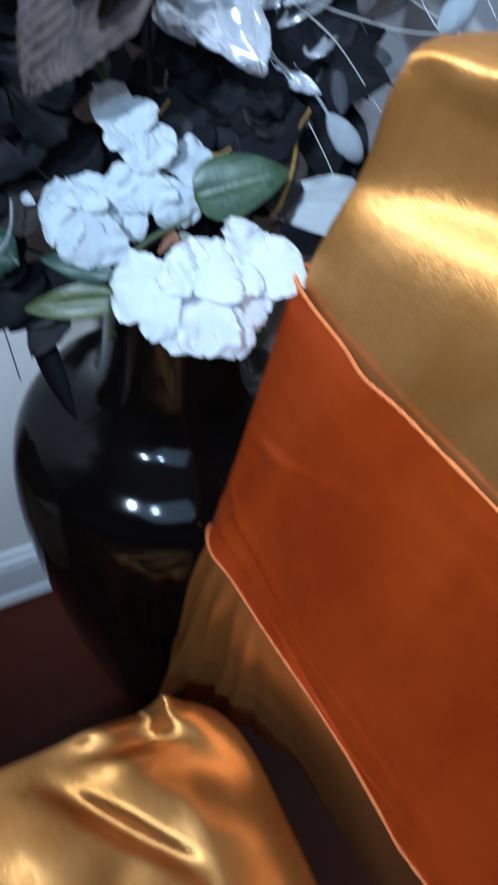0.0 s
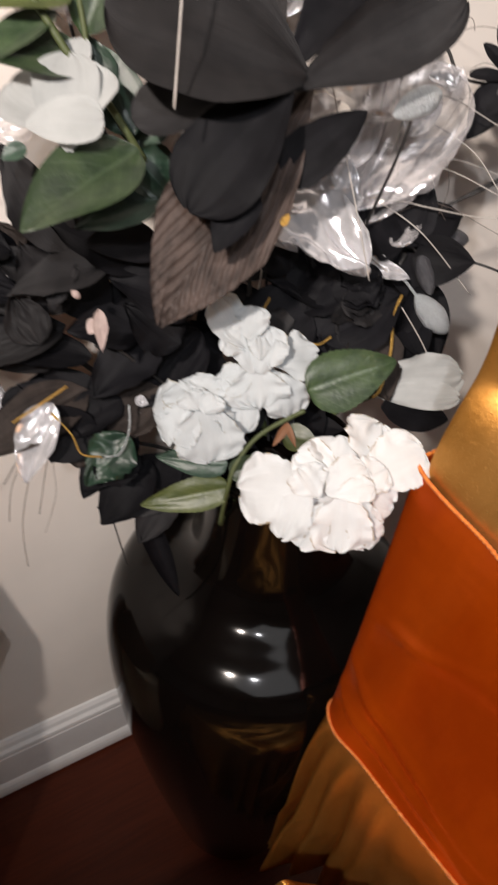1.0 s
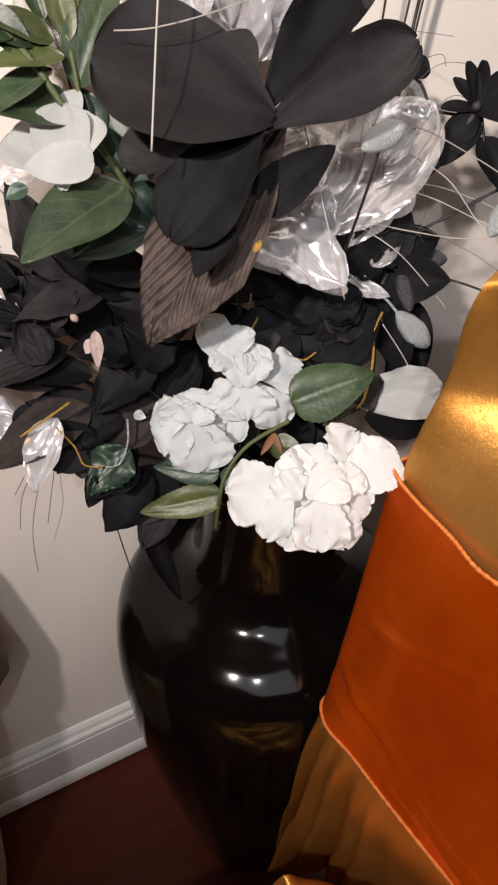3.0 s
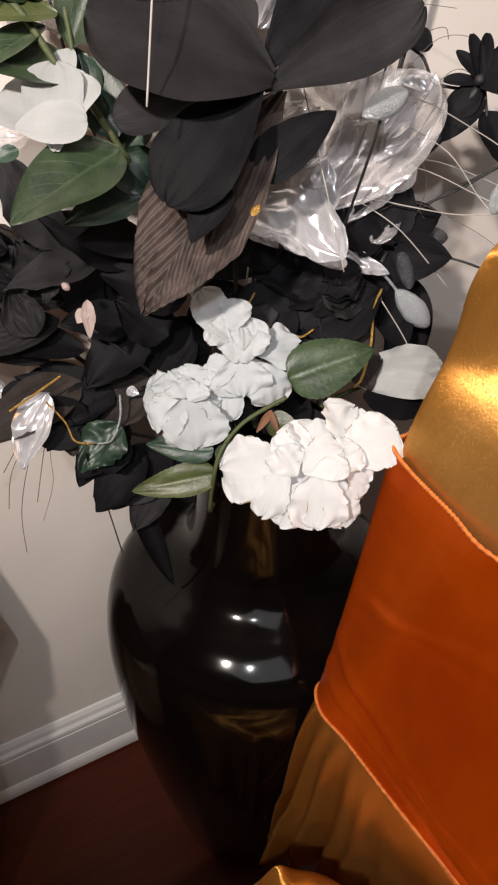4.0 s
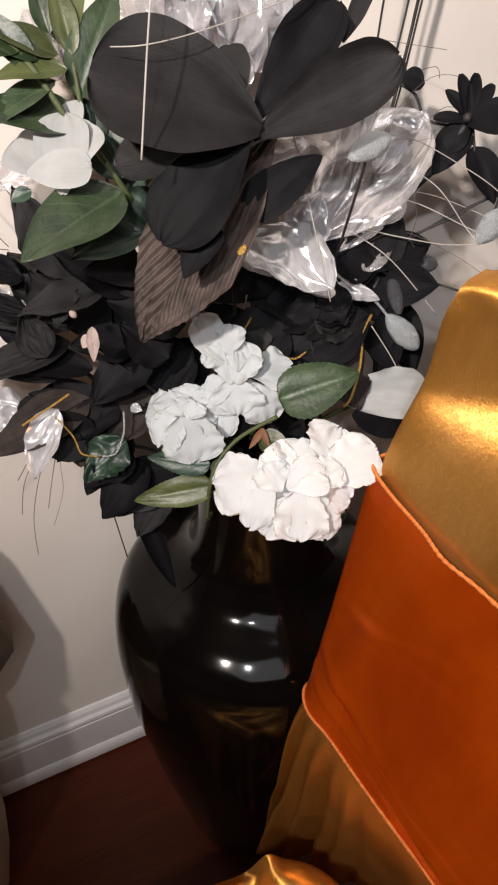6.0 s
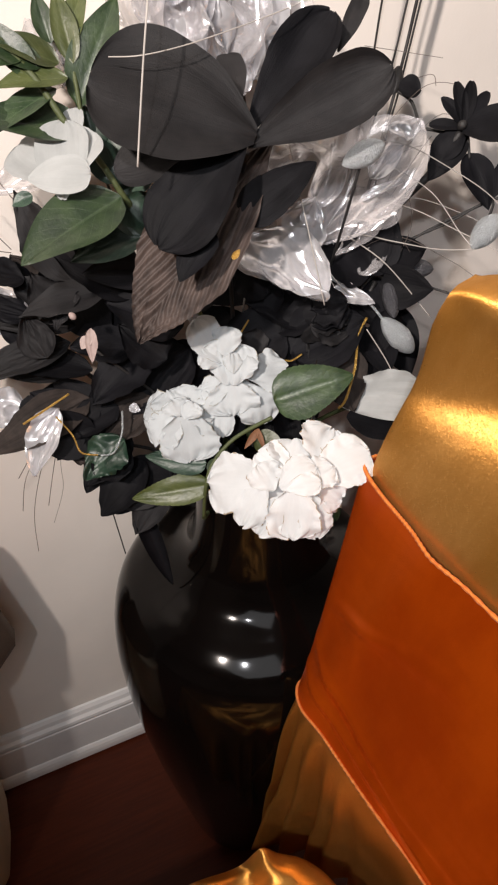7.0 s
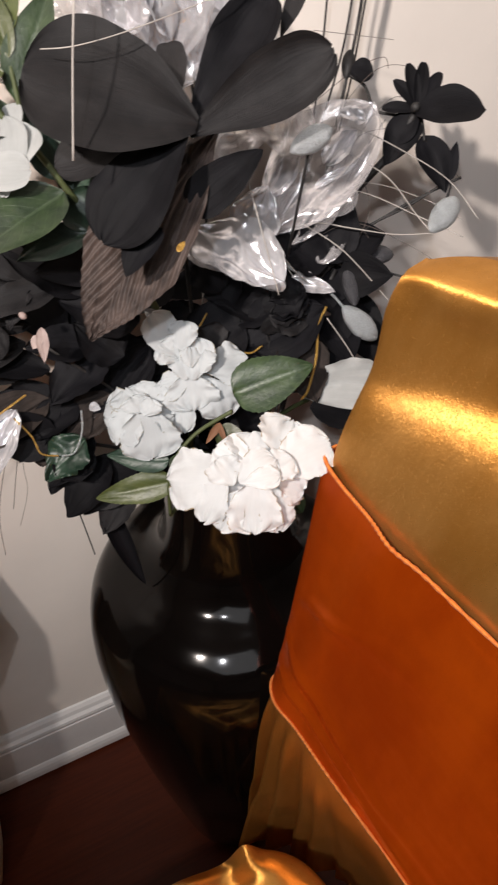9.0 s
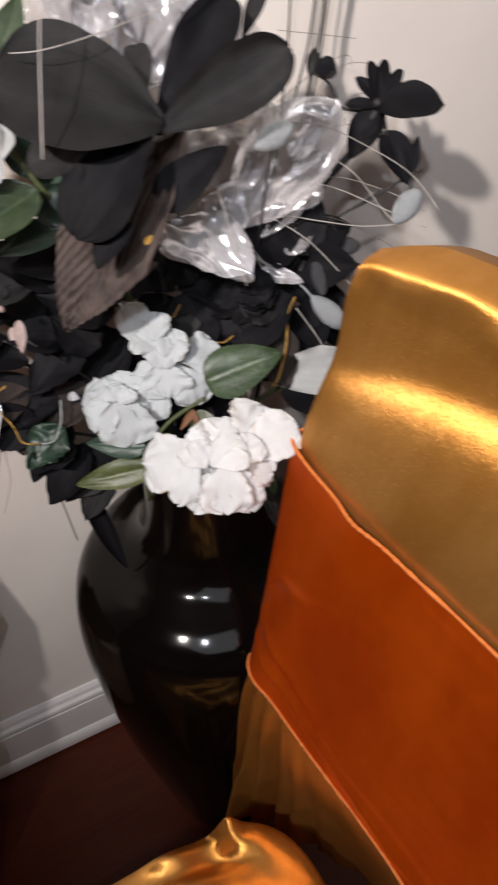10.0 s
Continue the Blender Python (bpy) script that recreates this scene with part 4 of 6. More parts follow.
leaf(fill, "leaf", INK, (-0.0387, -0.0180, 0.8288), (-0.0055, -0.0180, 0.8293), 0.0285, (-0.50, -0.69, 0.52), nu=8, nv=6, seed=117)
leaf(fill, "leaf", INK, (0.1543, -0.1238, 0.7311), (0.2101, -0.1220, 0.7315), 0.0262, (-0.00, -0.78, 0.63), nu=8, nv=6, seed=118)
leaf(fill, "leaf", INK, (-0.0433, -0.0180, 0.8421), (-0.0632, -0.0180, 0.8089), 0.0463, (-0.16, -0.53, 0.83), nu=8, nv=6, seed=119)
leaf(fill, "leaf", INK, (0.0840, -0.0519, 0.8307), (0.0410, -0.0703, 0.8054), 0.0446, (-0.16, -0.66, 0.74), nu=8, nv=6, seed=120)
leaf(fill, "leaf", INK, (0.1373, -0.1355, 0.7651), (0.1226, -0.1179, 0.7964), 0.0420, (0.06, -0.53, 0.85), nu=8, nv=6, seed=121)
leaf(fill, "leaf", INK, (0.2148, -0.1356, 0.8099), (0.1922, -0.1506, 0.7697), 0.0258, (-0.02, -0.85, 0.53), nu=8, nv=6, seed=122)
leaf(fill, "leaf", INK, (0.0680, -0.0296, 0.8018), (0.0206, -0.0180, 0.8277), 0.0375, (-0.38, -0.65, 0.66), nu=8, nv=6, seed=123)
leaf(fill, "leaf", INK, (0.0590, -0.1078, 0.7531), (0.0293, -0.0925, 0.7330), 0.0318, (-0.39, -0.69, 0.61), nu=8, nv=6, seed=124)
leaf(fill, "leaf", INK, (0.0078, -0.0805, 0.7601), (-0.0370, -0.0925, 0.7643), 0.0404, (-0.47, -0.69, 0.56), nu=8, nv=6, seed=125)
leaf(fill, "leaf", INK, (0.2243, -0.1011, 0.8145), (0.2502, -0.1301, 0.8075), 0.0332, (0.10, -0.42, 0.90), nu=8, nv=6, seed=126)
leaf(fill, "leaf", INK, (0.0961, -0.1272, 0.7023), (0.1402, -0.1680, 0.7186), 0.0326, (-0.28, -0.35, 0.90), nu=8, nv=6, seed=127)
leaf(fill, "leaf", INK, (0.0947, -0.0974, 0.7738), (0.1132, -0.0682, 0.7897), 0.0369, (-0.11, -0.35, 0.93), nu=8, nv=6, seed=128)
leaf(fill, "leaf", INK, (0.1958, -0.1073, 0.7709), (0.1902, -0.1499, 0.7574), 0.0451, (0.13, -0.50, 0.85), nu=8, nv=6, seed=129)
leaf(fill, "leaf", INK, (-0.0279, -0.1250, 0.7070), (0.0364, -0.1414, 0.6937), 0.0272, (-0.60, -0.41, 0.69), nu=8, nv=6, seed=130)
leaf(fill, "leaf", INK, (0.0100, -0.1123, 0.7353), (0.0545, -0.1448, 0.7672), 0.0405, (0.14, -0.51, 0.85), nu=8, nv=6, seed=131)
leaf(fill, "leaf", INK, (-0.0132, -0.0618, 0.8036), (0.0358, -0.0584, 0.8175), 0.0253, (-0.53, -0.44, 0.72), nu=8, nv=6, seed=132)
leaf(fill, "leaf", INK, (0.2232, -0.0942, 0.8280), (0.2113, -0.1440, 0.7972), 0.0401, (-0.35, -0.17, 0.92), nu=8, nv=6, seed=133)
leaf(fill, "leaf", INK, (0.0865, -0.0996, 0.7795), (0.1223, -0.1022, 0.8200), 0.0334, (-0.59, -0.60, 0.54), nu=8, nv=6, seed=134)
leaf(fill, "leaf", INK, (0.1929, -0.0715, 0.8056), (0.2513, -0.0852, 0.7927), 0.0459, (-0.39, -0.15, 0.91), nu=8, nv=6, seed=135)
leaf(fill, "leaf", INK, (-0.0385, -0.1209, 0.7433), (-0.0937, -0.0913, 0.7472), 0.0403, (-0.38, -0.76, 0.53), nu=8, nv=6, seed=136)
leaf(fill, "leaf", INK, (-0.0425, -0.0921, 0.7303), (0.0069, -0.0822, 0.7587), 0.0375, (-0.26, -0.71, 0.65), nu=8, nv=6, seed=137)
leaf(fill, "leaf", INK, (0.0424, -0.0924, 0.7142), (0.0774, -0.0682, 0.7326), 0.0261, (-0.10, -0.79, 0.60), nu=8, nv=6, seed=138)
leaf(fill, "leaf", INK, (0.0283, -0.0724, 0.8083), (0.0478, -0.0746, 0.8324), 0.0313, (-0.54, -0.60, 0.58), nu=8, nv=6, seed=139)
leaf(fill, "leaf", INK, (0.0577, -0.0186, 0.8395), (0.0684, -0.0180, 0.8862), 0.0385, (-0.57, -0.41, 0.71), nu=8, nv=6, seed=140)
leaf(fill, "leaf", INK, (-0.0370, -0.0650, 0.7397), (-0.0790, -0.0530, 0.7426), 0.0347, (-0.56, -0.45, 0.70), nu=8, nv=6, seed=141)
leaf(fill, "leaf", INK, (0.1412, -0.0283, 0.8244), (0.1694, -0.0507, 0.8112), 0.0332, (-0.50, -0.54, 0.68), nu=8, nv=6, seed=142)
leaf(fill, "leaf", INK, (0.0942, -0.0853, 0.8035), (0.0609, -0.0712, 0.7792), 0.0362, (-0.20, -0.31, 0.93), nu=8, nv=6, seed=143)
leaf(fill, "leaf", INK, (0.2129, -0.1235, 0.8279), (0.2428, -0.1571, 0.8353), 0.0374, (-0.64, -0.59, 0.49), nu=8, nv=6, seed=144)
to_vase(fill, (0.0611, -0.0771, 0.7527), 0.003, TWIG, 6)
to_vase(fill, (0.1413, -0.1064, 0.7609), 0.003, TWIG, 7)

rose_a = thing("white_rose", "large ruffled white fabric rose with browned petal tips", "artificial flower", "white roses")
leaf(rose_a, "petal", WHITE, (0.0762, -0.2398, 0.7777), (0.0613, -0.2587, 0.7439), 0.0716, (-0.46, -0.77, 0.44), style='blunt', cup=0.05, bend=0.04, ruffle=2.0, curl=0.8, lip=0.10, nu=26, nv=24, seed=145)
leaf(rose_a, "petal", WHITE, (0.0852, -0.2529, 0.7789), (0.1072, -0.2356, 0.7937), 0.0441, (-0.07, -0.67, 0.74), style='blunt', cup=0.05, bend=0.04, ruffle=2.0, curl=0.8, lip=0.10, nu=26, nv=24, seed=146)
leaf(rose_a, "petal", WHITE, (0.0811, -0.2599, 0.7756), (0.1212, -0.2628, 0.7895), 0.0394, (-0.18, -0.43, 0.88), style='blunt', cup=0.05, bend=0.04, ruffle=2.0, curl=0.8, lip=0.10, nu=26, nv=24, seed=147)
leaf(rose_a, "petal", WHITE, (0.0683, -0.2492, 0.7775), (0.0773, -0.2321, 0.7909), 0.0406, (-0.11, -0.58, 0.81), style='blunt', cup=0.05, bend=0.04, ruffle=2.0, curl=0.8, lip=0.10, nu=26, nv=24, seed=148)
leaf(rose_a, "petal", WHITE, (0.0666, -0.2515, 0.7788), (0.0493, -0.2290, 0.7856), 0.0286, (-0.31, -0.36, 0.88), style='blunt', cup=0.05, bend=0.04, ruffle=2.0, curl=0.8, lip=0.10, nu=26, nv=24, seed=149)
leaf(rose_a, "petal", WHITE, (0.0508, -0.2469, 0.7714), (0.0151, -0.2211, 0.7617), 0.0453, (-0.51, -0.37, 0.78), style='blunt', cup=-0.07, bend=0.07, ruffle=2.0, curl=0.8, lip=0.10, nu=26, nv=24, seed=150)
leaf(rose_a, "petal", WHITE, (0.0807, -0.2644, 0.7769), (0.0964, -0.2750, 0.7629), 0.0310, (-0.00, -0.72, 0.70), style='blunt', cup=0.05, bend=0.04, ruffle=2.0, curl=0.8, lip=0.10, nu=26, nv=24, seed=151)
leaf(rose_a, "petal", WHITE, (0.0479, -0.2477, 0.7765), (0.0251, -0.2576, 0.7473), 0.0250, (-0.71, -0.46, 0.53), style='blunt', cup=-0.07, bend=0.07, ruffle=2.0, curl=0.8, lip=0.10, nu=26, nv=24, seed=152)
leaf(rose_a, "petal", WHITE, (0.0524, -0.2608, 0.7689), (0.0347, -0.2652, 0.7421), 0.0250, (-0.59, -0.64, 0.49), style='blunt', cup=0.05, bend=0.04, ruffle=2.0, curl=0.8, lip=0.10, nu=26, nv=24, seed=153)
leaf(rose_a, "petal", WHITE, (0.0721, -0.2676, 0.7718), (0.0724, -0.2839, 0.7401), 0.0262, (-0.06, -0.87, 0.48), style='blunt', cup=-0.07, bend=0.07, ruffle=2.0, curl=0.8, lip=0.10, nu=26, nv=24, seed=154)
leaf(rose_a, "petal", WHITE, (0.0627, -0.2625, 0.7777), (0.0540, -0.2813, 0.7444), 0.0394, (-0.43, -0.79, 0.44), style='blunt', cup=0.05, bend=0.04, ruffle=2.0, curl=0.8, lip=0.10, nu=26, nv=24, seed=155)
leaf(rose_a, "petal", WHITE, (0.0494, -0.2576, 0.7735), (0.0449, -0.2394, 0.7848), 0.0262, (-0.11, -0.45, 0.89), style='blunt', cup=0.05, bend=0.04, ruffle=2.0, curl=0.8, lip=0.10, nu=26, nv=24, seed=156)
leaf(rose_a, "petal", WHITE, (0.0524, -0.2601, 0.7773), (0.0792, -0.2610, 0.7887), 0.0286, (-0.16, -0.58, 0.80), style='blunt', cup=-0.07, bend=0.07, ruffle=2.0, curl=0.8, lip=0.10, nu=26, nv=24, seed=157)
leaf(rose_a, "petal", WHITE, (0.0685, -0.2642, 0.7793), (0.0918, -0.2644, 0.7863), 0.0262, (-0.20, -0.31, 0.93), style='blunt', cup=0.05, bend=0.04, ruffle=2.0, curl=0.8, lip=0.10, nu=26, nv=24, seed=158)
leaf(rose_a, "petal", WHITE, (0.0552, -0.2649, 0.7802), (0.0771, -0.2728, 0.7848), 0.0167, (-0.12, -0.58, 0.81), style='blunt', cup=-0.07, bend=0.07, ruffle=2.0, curl=0.8, lip=0.10, nu=26, nv=24, seed=159)
to_vase(rose_a, (0.0790, -0.2439, 0.7433), 0.003, STALK, 8)

rose_b = thing("white_rose", "ruffled white fabric rose beside a second bloom", "artificial flower", "white roses")
leaf(rose_b, "petal", COOL_DIMMED, (0.0662, -0.1450, 0.7906), (0.0607, -0.1558, 0.7703), 0.0607, (-0.44, -0.78, 0.44), style='blunt', cup=0.05, bend=0.04, ruffle=2.0, curl=0.8, lip=0.10, nu=26, nv=24, seed=161)
leaf(rose_b, "petal", COOL_DIMMED, (0.0569, -0.1488, 0.8090), (0.0461, -0.1224, 0.8357), 0.0290, (-0.16, -0.47, 0.87), style='blunt', cup=0.05, bend=0.04, ruffle=2.0, curl=0.8, lip=0.10, nu=26, nv=24, seed=162)
leaf(rose_b, "petal", COOL_DIMMED, (0.0597, -0.1480, 0.8145), (0.0663, -0.1391, 0.8335), 0.0238, (-0.43, -0.42, 0.80), style='blunt', cup=-0.07, bend=0.07, ruffle=2.0, curl=0.8, lip=0.10, nu=26, nv=24, seed=163)
leaf(rose_b, "petal", COOL_DIMMED, (0.0565, -0.1494, 0.8082), (0.0449, -0.1405, 0.8197), 0.0251, (-0.24, -0.42, 0.88), style='blunt', cup=0.05, bend=0.04, ruffle=2.0, curl=0.8, lip=0.10, nu=26, nv=24, seed=164)
leaf(rose_b, "petal", COOL_DIMMED, (0.0746, -0.1567, 0.7958), (0.1087, -0.1598, 0.7969), 0.0370, (-0.11, -0.48, 0.87), style='blunt', cup=0.05, bend=0.04, ruffle=2.0, curl=0.8, lip=0.10, nu=26, nv=24, seed=165)
leaf(rose_b, "petal", COOL_DIMMED, (0.0769, -0.1647, 0.7920), (0.0791, -0.1791, 0.7634), 0.0330, (-0.14, -0.86, 0.49), style='blunt', cup=-0.07, bend=0.07, ruffle=2.0, curl=0.8, lip=0.10, nu=26, nv=24, seed=166)
leaf(rose_b, "petal", COOL_DIMMED, (0.0599, -0.1574, 0.7897), (0.0409, -0.1453, 0.7819), 0.0251, (-0.53, -0.34, 0.78), style='blunt', cup=0.05, bend=0.04, ruffle=2.0, curl=0.8, lip=0.10, nu=26, nv=24, seed=167)
leaf(rose_b, "petal", COOL_DIMMED, (0.0605, -0.1563, 0.7974), (0.0574, -0.1704, 0.7720), 0.0436, (-0.50, -0.75, 0.43), style='blunt', cup=0.05, bend=0.04, ruffle=2.0, curl=0.8, lip=0.10, nu=26, nv=24, seed=168)
leaf(rose_b, "petal", COOL_DIMMED, (0.0563, -0.1519, 0.7871), (0.0482, -0.1678, 0.7509), 0.0211, (-0.52, -0.73, 0.44), style='blunt', cup=0.05, bend=0.04, ruffle=2.0, curl=0.8, lip=0.10, nu=26, nv=24, seed=169)
leaf(rose_b, "petal", COOL_DIMMED, (0.0566, -0.1594, 0.7950), (0.0612, -0.1398, 0.8144), 0.0251, (-0.01, -0.57, 0.82), style='blunt', cup=-0.07, bend=0.07, ruffle=2.0, curl=0.8, lip=0.10, nu=26, nv=24, seed=170)
leaf(rose_b, "petal", COOL_DIMMED, (0.0611, -0.1627, 0.7958), (0.0726, -0.1436, 0.8187), 0.0317, (-0.36, -0.45, 0.82), style='blunt', cup=-0.07, bend=0.07, ruffle=2.0, curl=0.8, lip=0.10, nu=26, nv=24, seed=171)
leaf(rose_b, "petal", COOL_DIMMED, (0.0675, -0.1655, 0.8013), (0.0753, -0.1545, 0.8138), 0.0211, (-0.56, -0.28, 0.78), style='blunt', cup=-0.07, bend=0.07, ruffle=2.0, curl=0.8, lip=0.10, nu=26, nv=24, seed=172)
leaf(rose_b, "petal", COOL_DIMMED, (0.0611, -0.1605, 0.8057), (0.0654, -0.1493, 0.8164), 0.0158, (-0.04, -0.59, 0.81), style='blunt', cup=-0.07, bend=0.07, ruffle=2.0, curl=0.8, lip=0.10, nu=26, nv=24, seed=173)
to_vase(rose_b, (0.0749, -0.1439, 0.7817), 0.0025, STALK, 9)
leaf(rose_b, "foil_tip", SILVER, (0.0604, -0.1037, 0.8151), (0.0510, -0.0908, 0.8207), 0.0100, (-0.31, -0.67, 0.67), "silver foil tip", seed=169)

rose_c = thing("white_rose", "open white fabric rose with silver-edged petals", "artificial flower", "white roses")
leaf(rose_c, "petal", COOL_DIMMED, (0.0249, -0.1442, 0.7689), (0.0190, -0.1532, 0.7502), 0.0527, (-0.45, -0.78, 0.44), style='blunt', cup=0.05, bend=0.04, ruffle=2.0, curl=0.8, lip=0.10, nu=26, nv=24, seed=175)
leaf(rose_c, "petal", COOL_DIMMED, (0.0212, -0.1475, 0.7696), (0.0178, -0.1280, 0.7783), 0.0356, (-0.25, -0.45, 0.86), style='blunt', cup=0.05, bend=0.04, ruffle=2.0, curl=0.8, lip=0.10, nu=26, nv=24, seed=176)
leaf(rose_c, "petal", COOL_DIMMED, (0.0254, -0.1498, 0.7728), (0.0397, -0.1381, 0.7837), 0.0277, (-0.35, -0.41, 0.84), style='blunt', cup=0.05, bend=0.04, ruffle=2.0, curl=0.8, lip=0.10, nu=26, nv=24, seed=177)
leaf(rose_c, "petal", COOL_DIMMED, (0.0184, -0.1485, 0.7716), (-0.0032, -0.1319, 0.7607), 0.0461, (-0.53, -0.34, 0.78), style='blunt', cup=-0.07, bend=0.07, ruffle=2.0, curl=0.8, lip=0.10, nu=26, nv=24, seed=178)
leaf(rose_c, "petal", COOL_DIMMED, (0.0271, -0.1541, 0.7725), (0.0452, -0.1603, 0.7674), 0.0343, (-0.03, -0.59, 0.81), style='blunt', cup=0.05, bend=0.04, ruffle=2.0, curl=0.8, lip=0.10, nu=26, nv=24, seed=179)
leaf(rose_c, "petal", COOL_DIMMED, (0.0190, -0.1531, 0.7718), (-0.0000, -0.1515, 0.7534), 0.0343, (-0.67, -0.42, 0.61), style='blunt', cup=0.05, bend=0.04, ruffle=2.0, curl=0.8, lip=0.10, nu=26, nv=24, seed=180)
leaf(rose_c, "petal", COOL_DIMMED, (0.0235, -0.1548, 0.7773), (0.0189, -0.1753, 0.7417), 0.0474, (-0.36, -0.82, 0.45), style='blunt', cup=0.05, bend=0.04, ruffle=2.0, curl=0.8, lip=0.10, nu=26, nv=24, seed=181)
leaf(rose_c, "petal", COOL_DIMMED, (0.0183, -0.1580, 0.7757), (0.0162, -0.1467, 0.7844), 0.0237, (-0.13, -0.48, 0.87), style='blunt', cup=-0.07, bend=0.07, ruffle=2.0, curl=0.8, lip=0.10, nu=26, nv=24, seed=182)
leaf(rose_c, "petal", COOL_DIMMED, (0.0202, -0.1616, 0.7747), (0.0294, -0.1556, 0.7845), 0.0224, (-0.41, -0.34, 0.85), style='blunt', cup=-0.07, bend=0.07, ruffle=2.0, curl=0.8, lip=0.10, nu=26, nv=24, seed=183)
to_vase(rose_c, (0.0290, -0.1465, 0.7577), 0.0025, STALK, 10)

rose_d = thing("white_rose", "pale fabric rose half hidden behind the chair", "artificial flower", "white roses")
leaf(rose_d, "petal", IVORY, (0.1524, -0.1707, 0.7655), (0.2143, -0.2011, 0.7703), 0.0362, (-0.17, -0.80, 0.57), style='blunt', cup=0.06, bend=0.05, ruffle=1.8, nu=20, nv=16, seed=190)
leaf(rose_d, "petal", IVORY, (0.1503, -0.1795, 0.7600), (0.2060, -0.2101, 0.7609), 0.0217, (-0.12, -0.70, 0.71), style='blunt', cup=0.06, bend=0.05, ruffle=1.8, nu=20, nv=16, seed=191)
to_vase(rose_d, (0.1764, -0.1675, 0.7461), 0.002, STALK, 11)

rleaf = thing("rose_leaf_sprig", "sprig of veined green fabric rose leaves", "artificial foliage")
leaf(rleaf, "leaf", GREEN, (0.0838, -0.1862, 0.7909), (0.1444, -0.1996, 0.8061), 0.0417, (-0.13, -0.70, 0.70), style='ovate', cup=0.10, bend=0.05, nu=44, nv=14, seed=181)
leaf(rleaf, "leaf", DARKGREEN, (0.0301, -0.1790, 0.7384), (-0.0108, -0.1503, 0.7378), 0.0221, (-0.57, -0.51, 0.64), style='ovate', cup=0.10, bend=0.05, nu=44, nv=14, seed=182)
leaf(rleaf, "leaf", OLIVE, (0.0298, -0.1839, 0.7200), (-0.0277, -0.1602, 0.7049), 0.0260, (-0.59, -0.56, 0.58), style='ovate', cup=0.10, bend=0.05, nu=44, nv=14, seed=183)
leaf(rleaf, "leaf", GREEN, (0.0279, -0.1873, 0.7370), (0.0592, -0.1930, 0.7462), 0.0184, (-0.14, -0.69, 0.71), style='ovate', cup=0.10, bend=0.05, nu=44, nv=14, seed=184)
leaf(rleaf, "leaf", OLIVE, (0.0679, -0.1868, 0.7580), (0.0865, -0.2043, 0.7566), 0.0199, (-0.25, -0.54, 0.80), nu=16, nv=12, seed=185)
leaf(rleaf, "leaf", GREEN, (0.0991, -0.2486, 0.7332), (0.1077, -0.2562, 0.7147), 0.0174, (-0.13, -0.74, 0.66), nu=16, nv=12, seed=186)
leaf(rleaf, "calyx", RUST, (0.0727, -0.1856, 0.7659), (0.0573, -0.1919, 0.7553), 0.0057, (-0.31, -0.67, 0.67), "brown dried calyx", seed=187)
leaf(rleaf, "calyx", RUST, (0.0711, -0.1848, 0.7659), (0.0715, -0.1990, 0.7548), 0.0048, (-0.31, -0.67, 0.67), seed=188)
stem(rleaf, [(0.0266, -0.1801, 0.6784), (0.0252, -0.1890, 0.7209), (0.0330, -0.1856, 0.7429), (0.0538, -0.1803, 0.7578), (0.0804, -0.1911, 0.7789)], 0.0016, STALK, "stem")
to_vase(rleaf, (0.0266, -0.1801, 0.6784), 0.002, STALK, 12)

gard = thing("gardenia_branch", "green leafy branch with a white gardenia bloom", "artificial flower")
stem(gard, [(0.0421, -0.0789, 0.8760), (0.0113, -0.0941, 0.9208), (-0.0053, -0.0855, 0.9515), (-0.0212, -0.0786, 0.9732), (-0.0345, -0.0615, 0.9990), (-0.0536, -0.0378, 1.0212)], 0.0022, STALK, "stem")
stem(gard, [(-0.0124, -0.0809, 0.9602), (-0.0088, -0.0662, 0.9839), (-0.0067, -0.0460, 1.0126), (-0.0054, -0.0250, 1.0342)], 0.0016, STALK, "stem")
to_vase(gard, (0.0421, -0.0789, 0.8760), 0.003, STALK, 13)
leaf(gard, "leaf", GREEN, (0.0005, -0.1117, 0.9355), (-0.0737, -0.1321, 0.9102), 0.0469, (-0.31, -0.42, 0.85), nu=16, nv=12, seed=189)
leaf(gard, "leaf", DARKGREEN, (0.0123, -0.1111, 0.9043), (-0.0378, -0.1066, 0.8928), 0.0258, (-0.25, -0.54, 0.80), nu=16, nv=12, seed=190)
leaf(gard, "leaf", DARKGREEN, (0.0050, -0.0937, 0.9258), (0.0235, -0.1054, 0.9004), 0.0336, (-0.10, -0.68, 0.73), nu=16, nv=12, seed=191)
leaf(gard, "leaf", GREEN, (-0.0099, -0.0751, 0.9671), (-0.0782, -0.0671, 0.9804), 0.0383, (-0.27, -0.35, 0.89), nu=16, nv=12, seed=192)
leaf(gard, "leaf", GREEN, (-0.0096, -0.0669, 0.9800), (0.0301, -0.0398, 1.0359), 0.0314, (-0.19, -0.64, 0.74), nu=16, nv=12, seed=193)
leaf(gard, "leaf", OLIVE, (-0.0152, -0.0516, 1.0030), (-0.0568, -0.0450, 1.0199), 0.0222, (-0.39, -0.38, 0.84), nu=16, nv=12, seed=194)
leaf(gard, "leaf", OLIVE, (-0.0114, -0.0493, 1.0071), (0.0143, -0.0258, 1.0425), 0.0176, (-0.25, -0.54, 0.80), nu=16, nv=12, seed=195)
leaf(gard, "leaf", GREEN, (-0.0342, -0.0592, 0.9984), (-0.0551, -0.0368, 1.0290), 0.0196, (-0.31, -0.42, 0.85), nu=16, nv=12, seed=196)
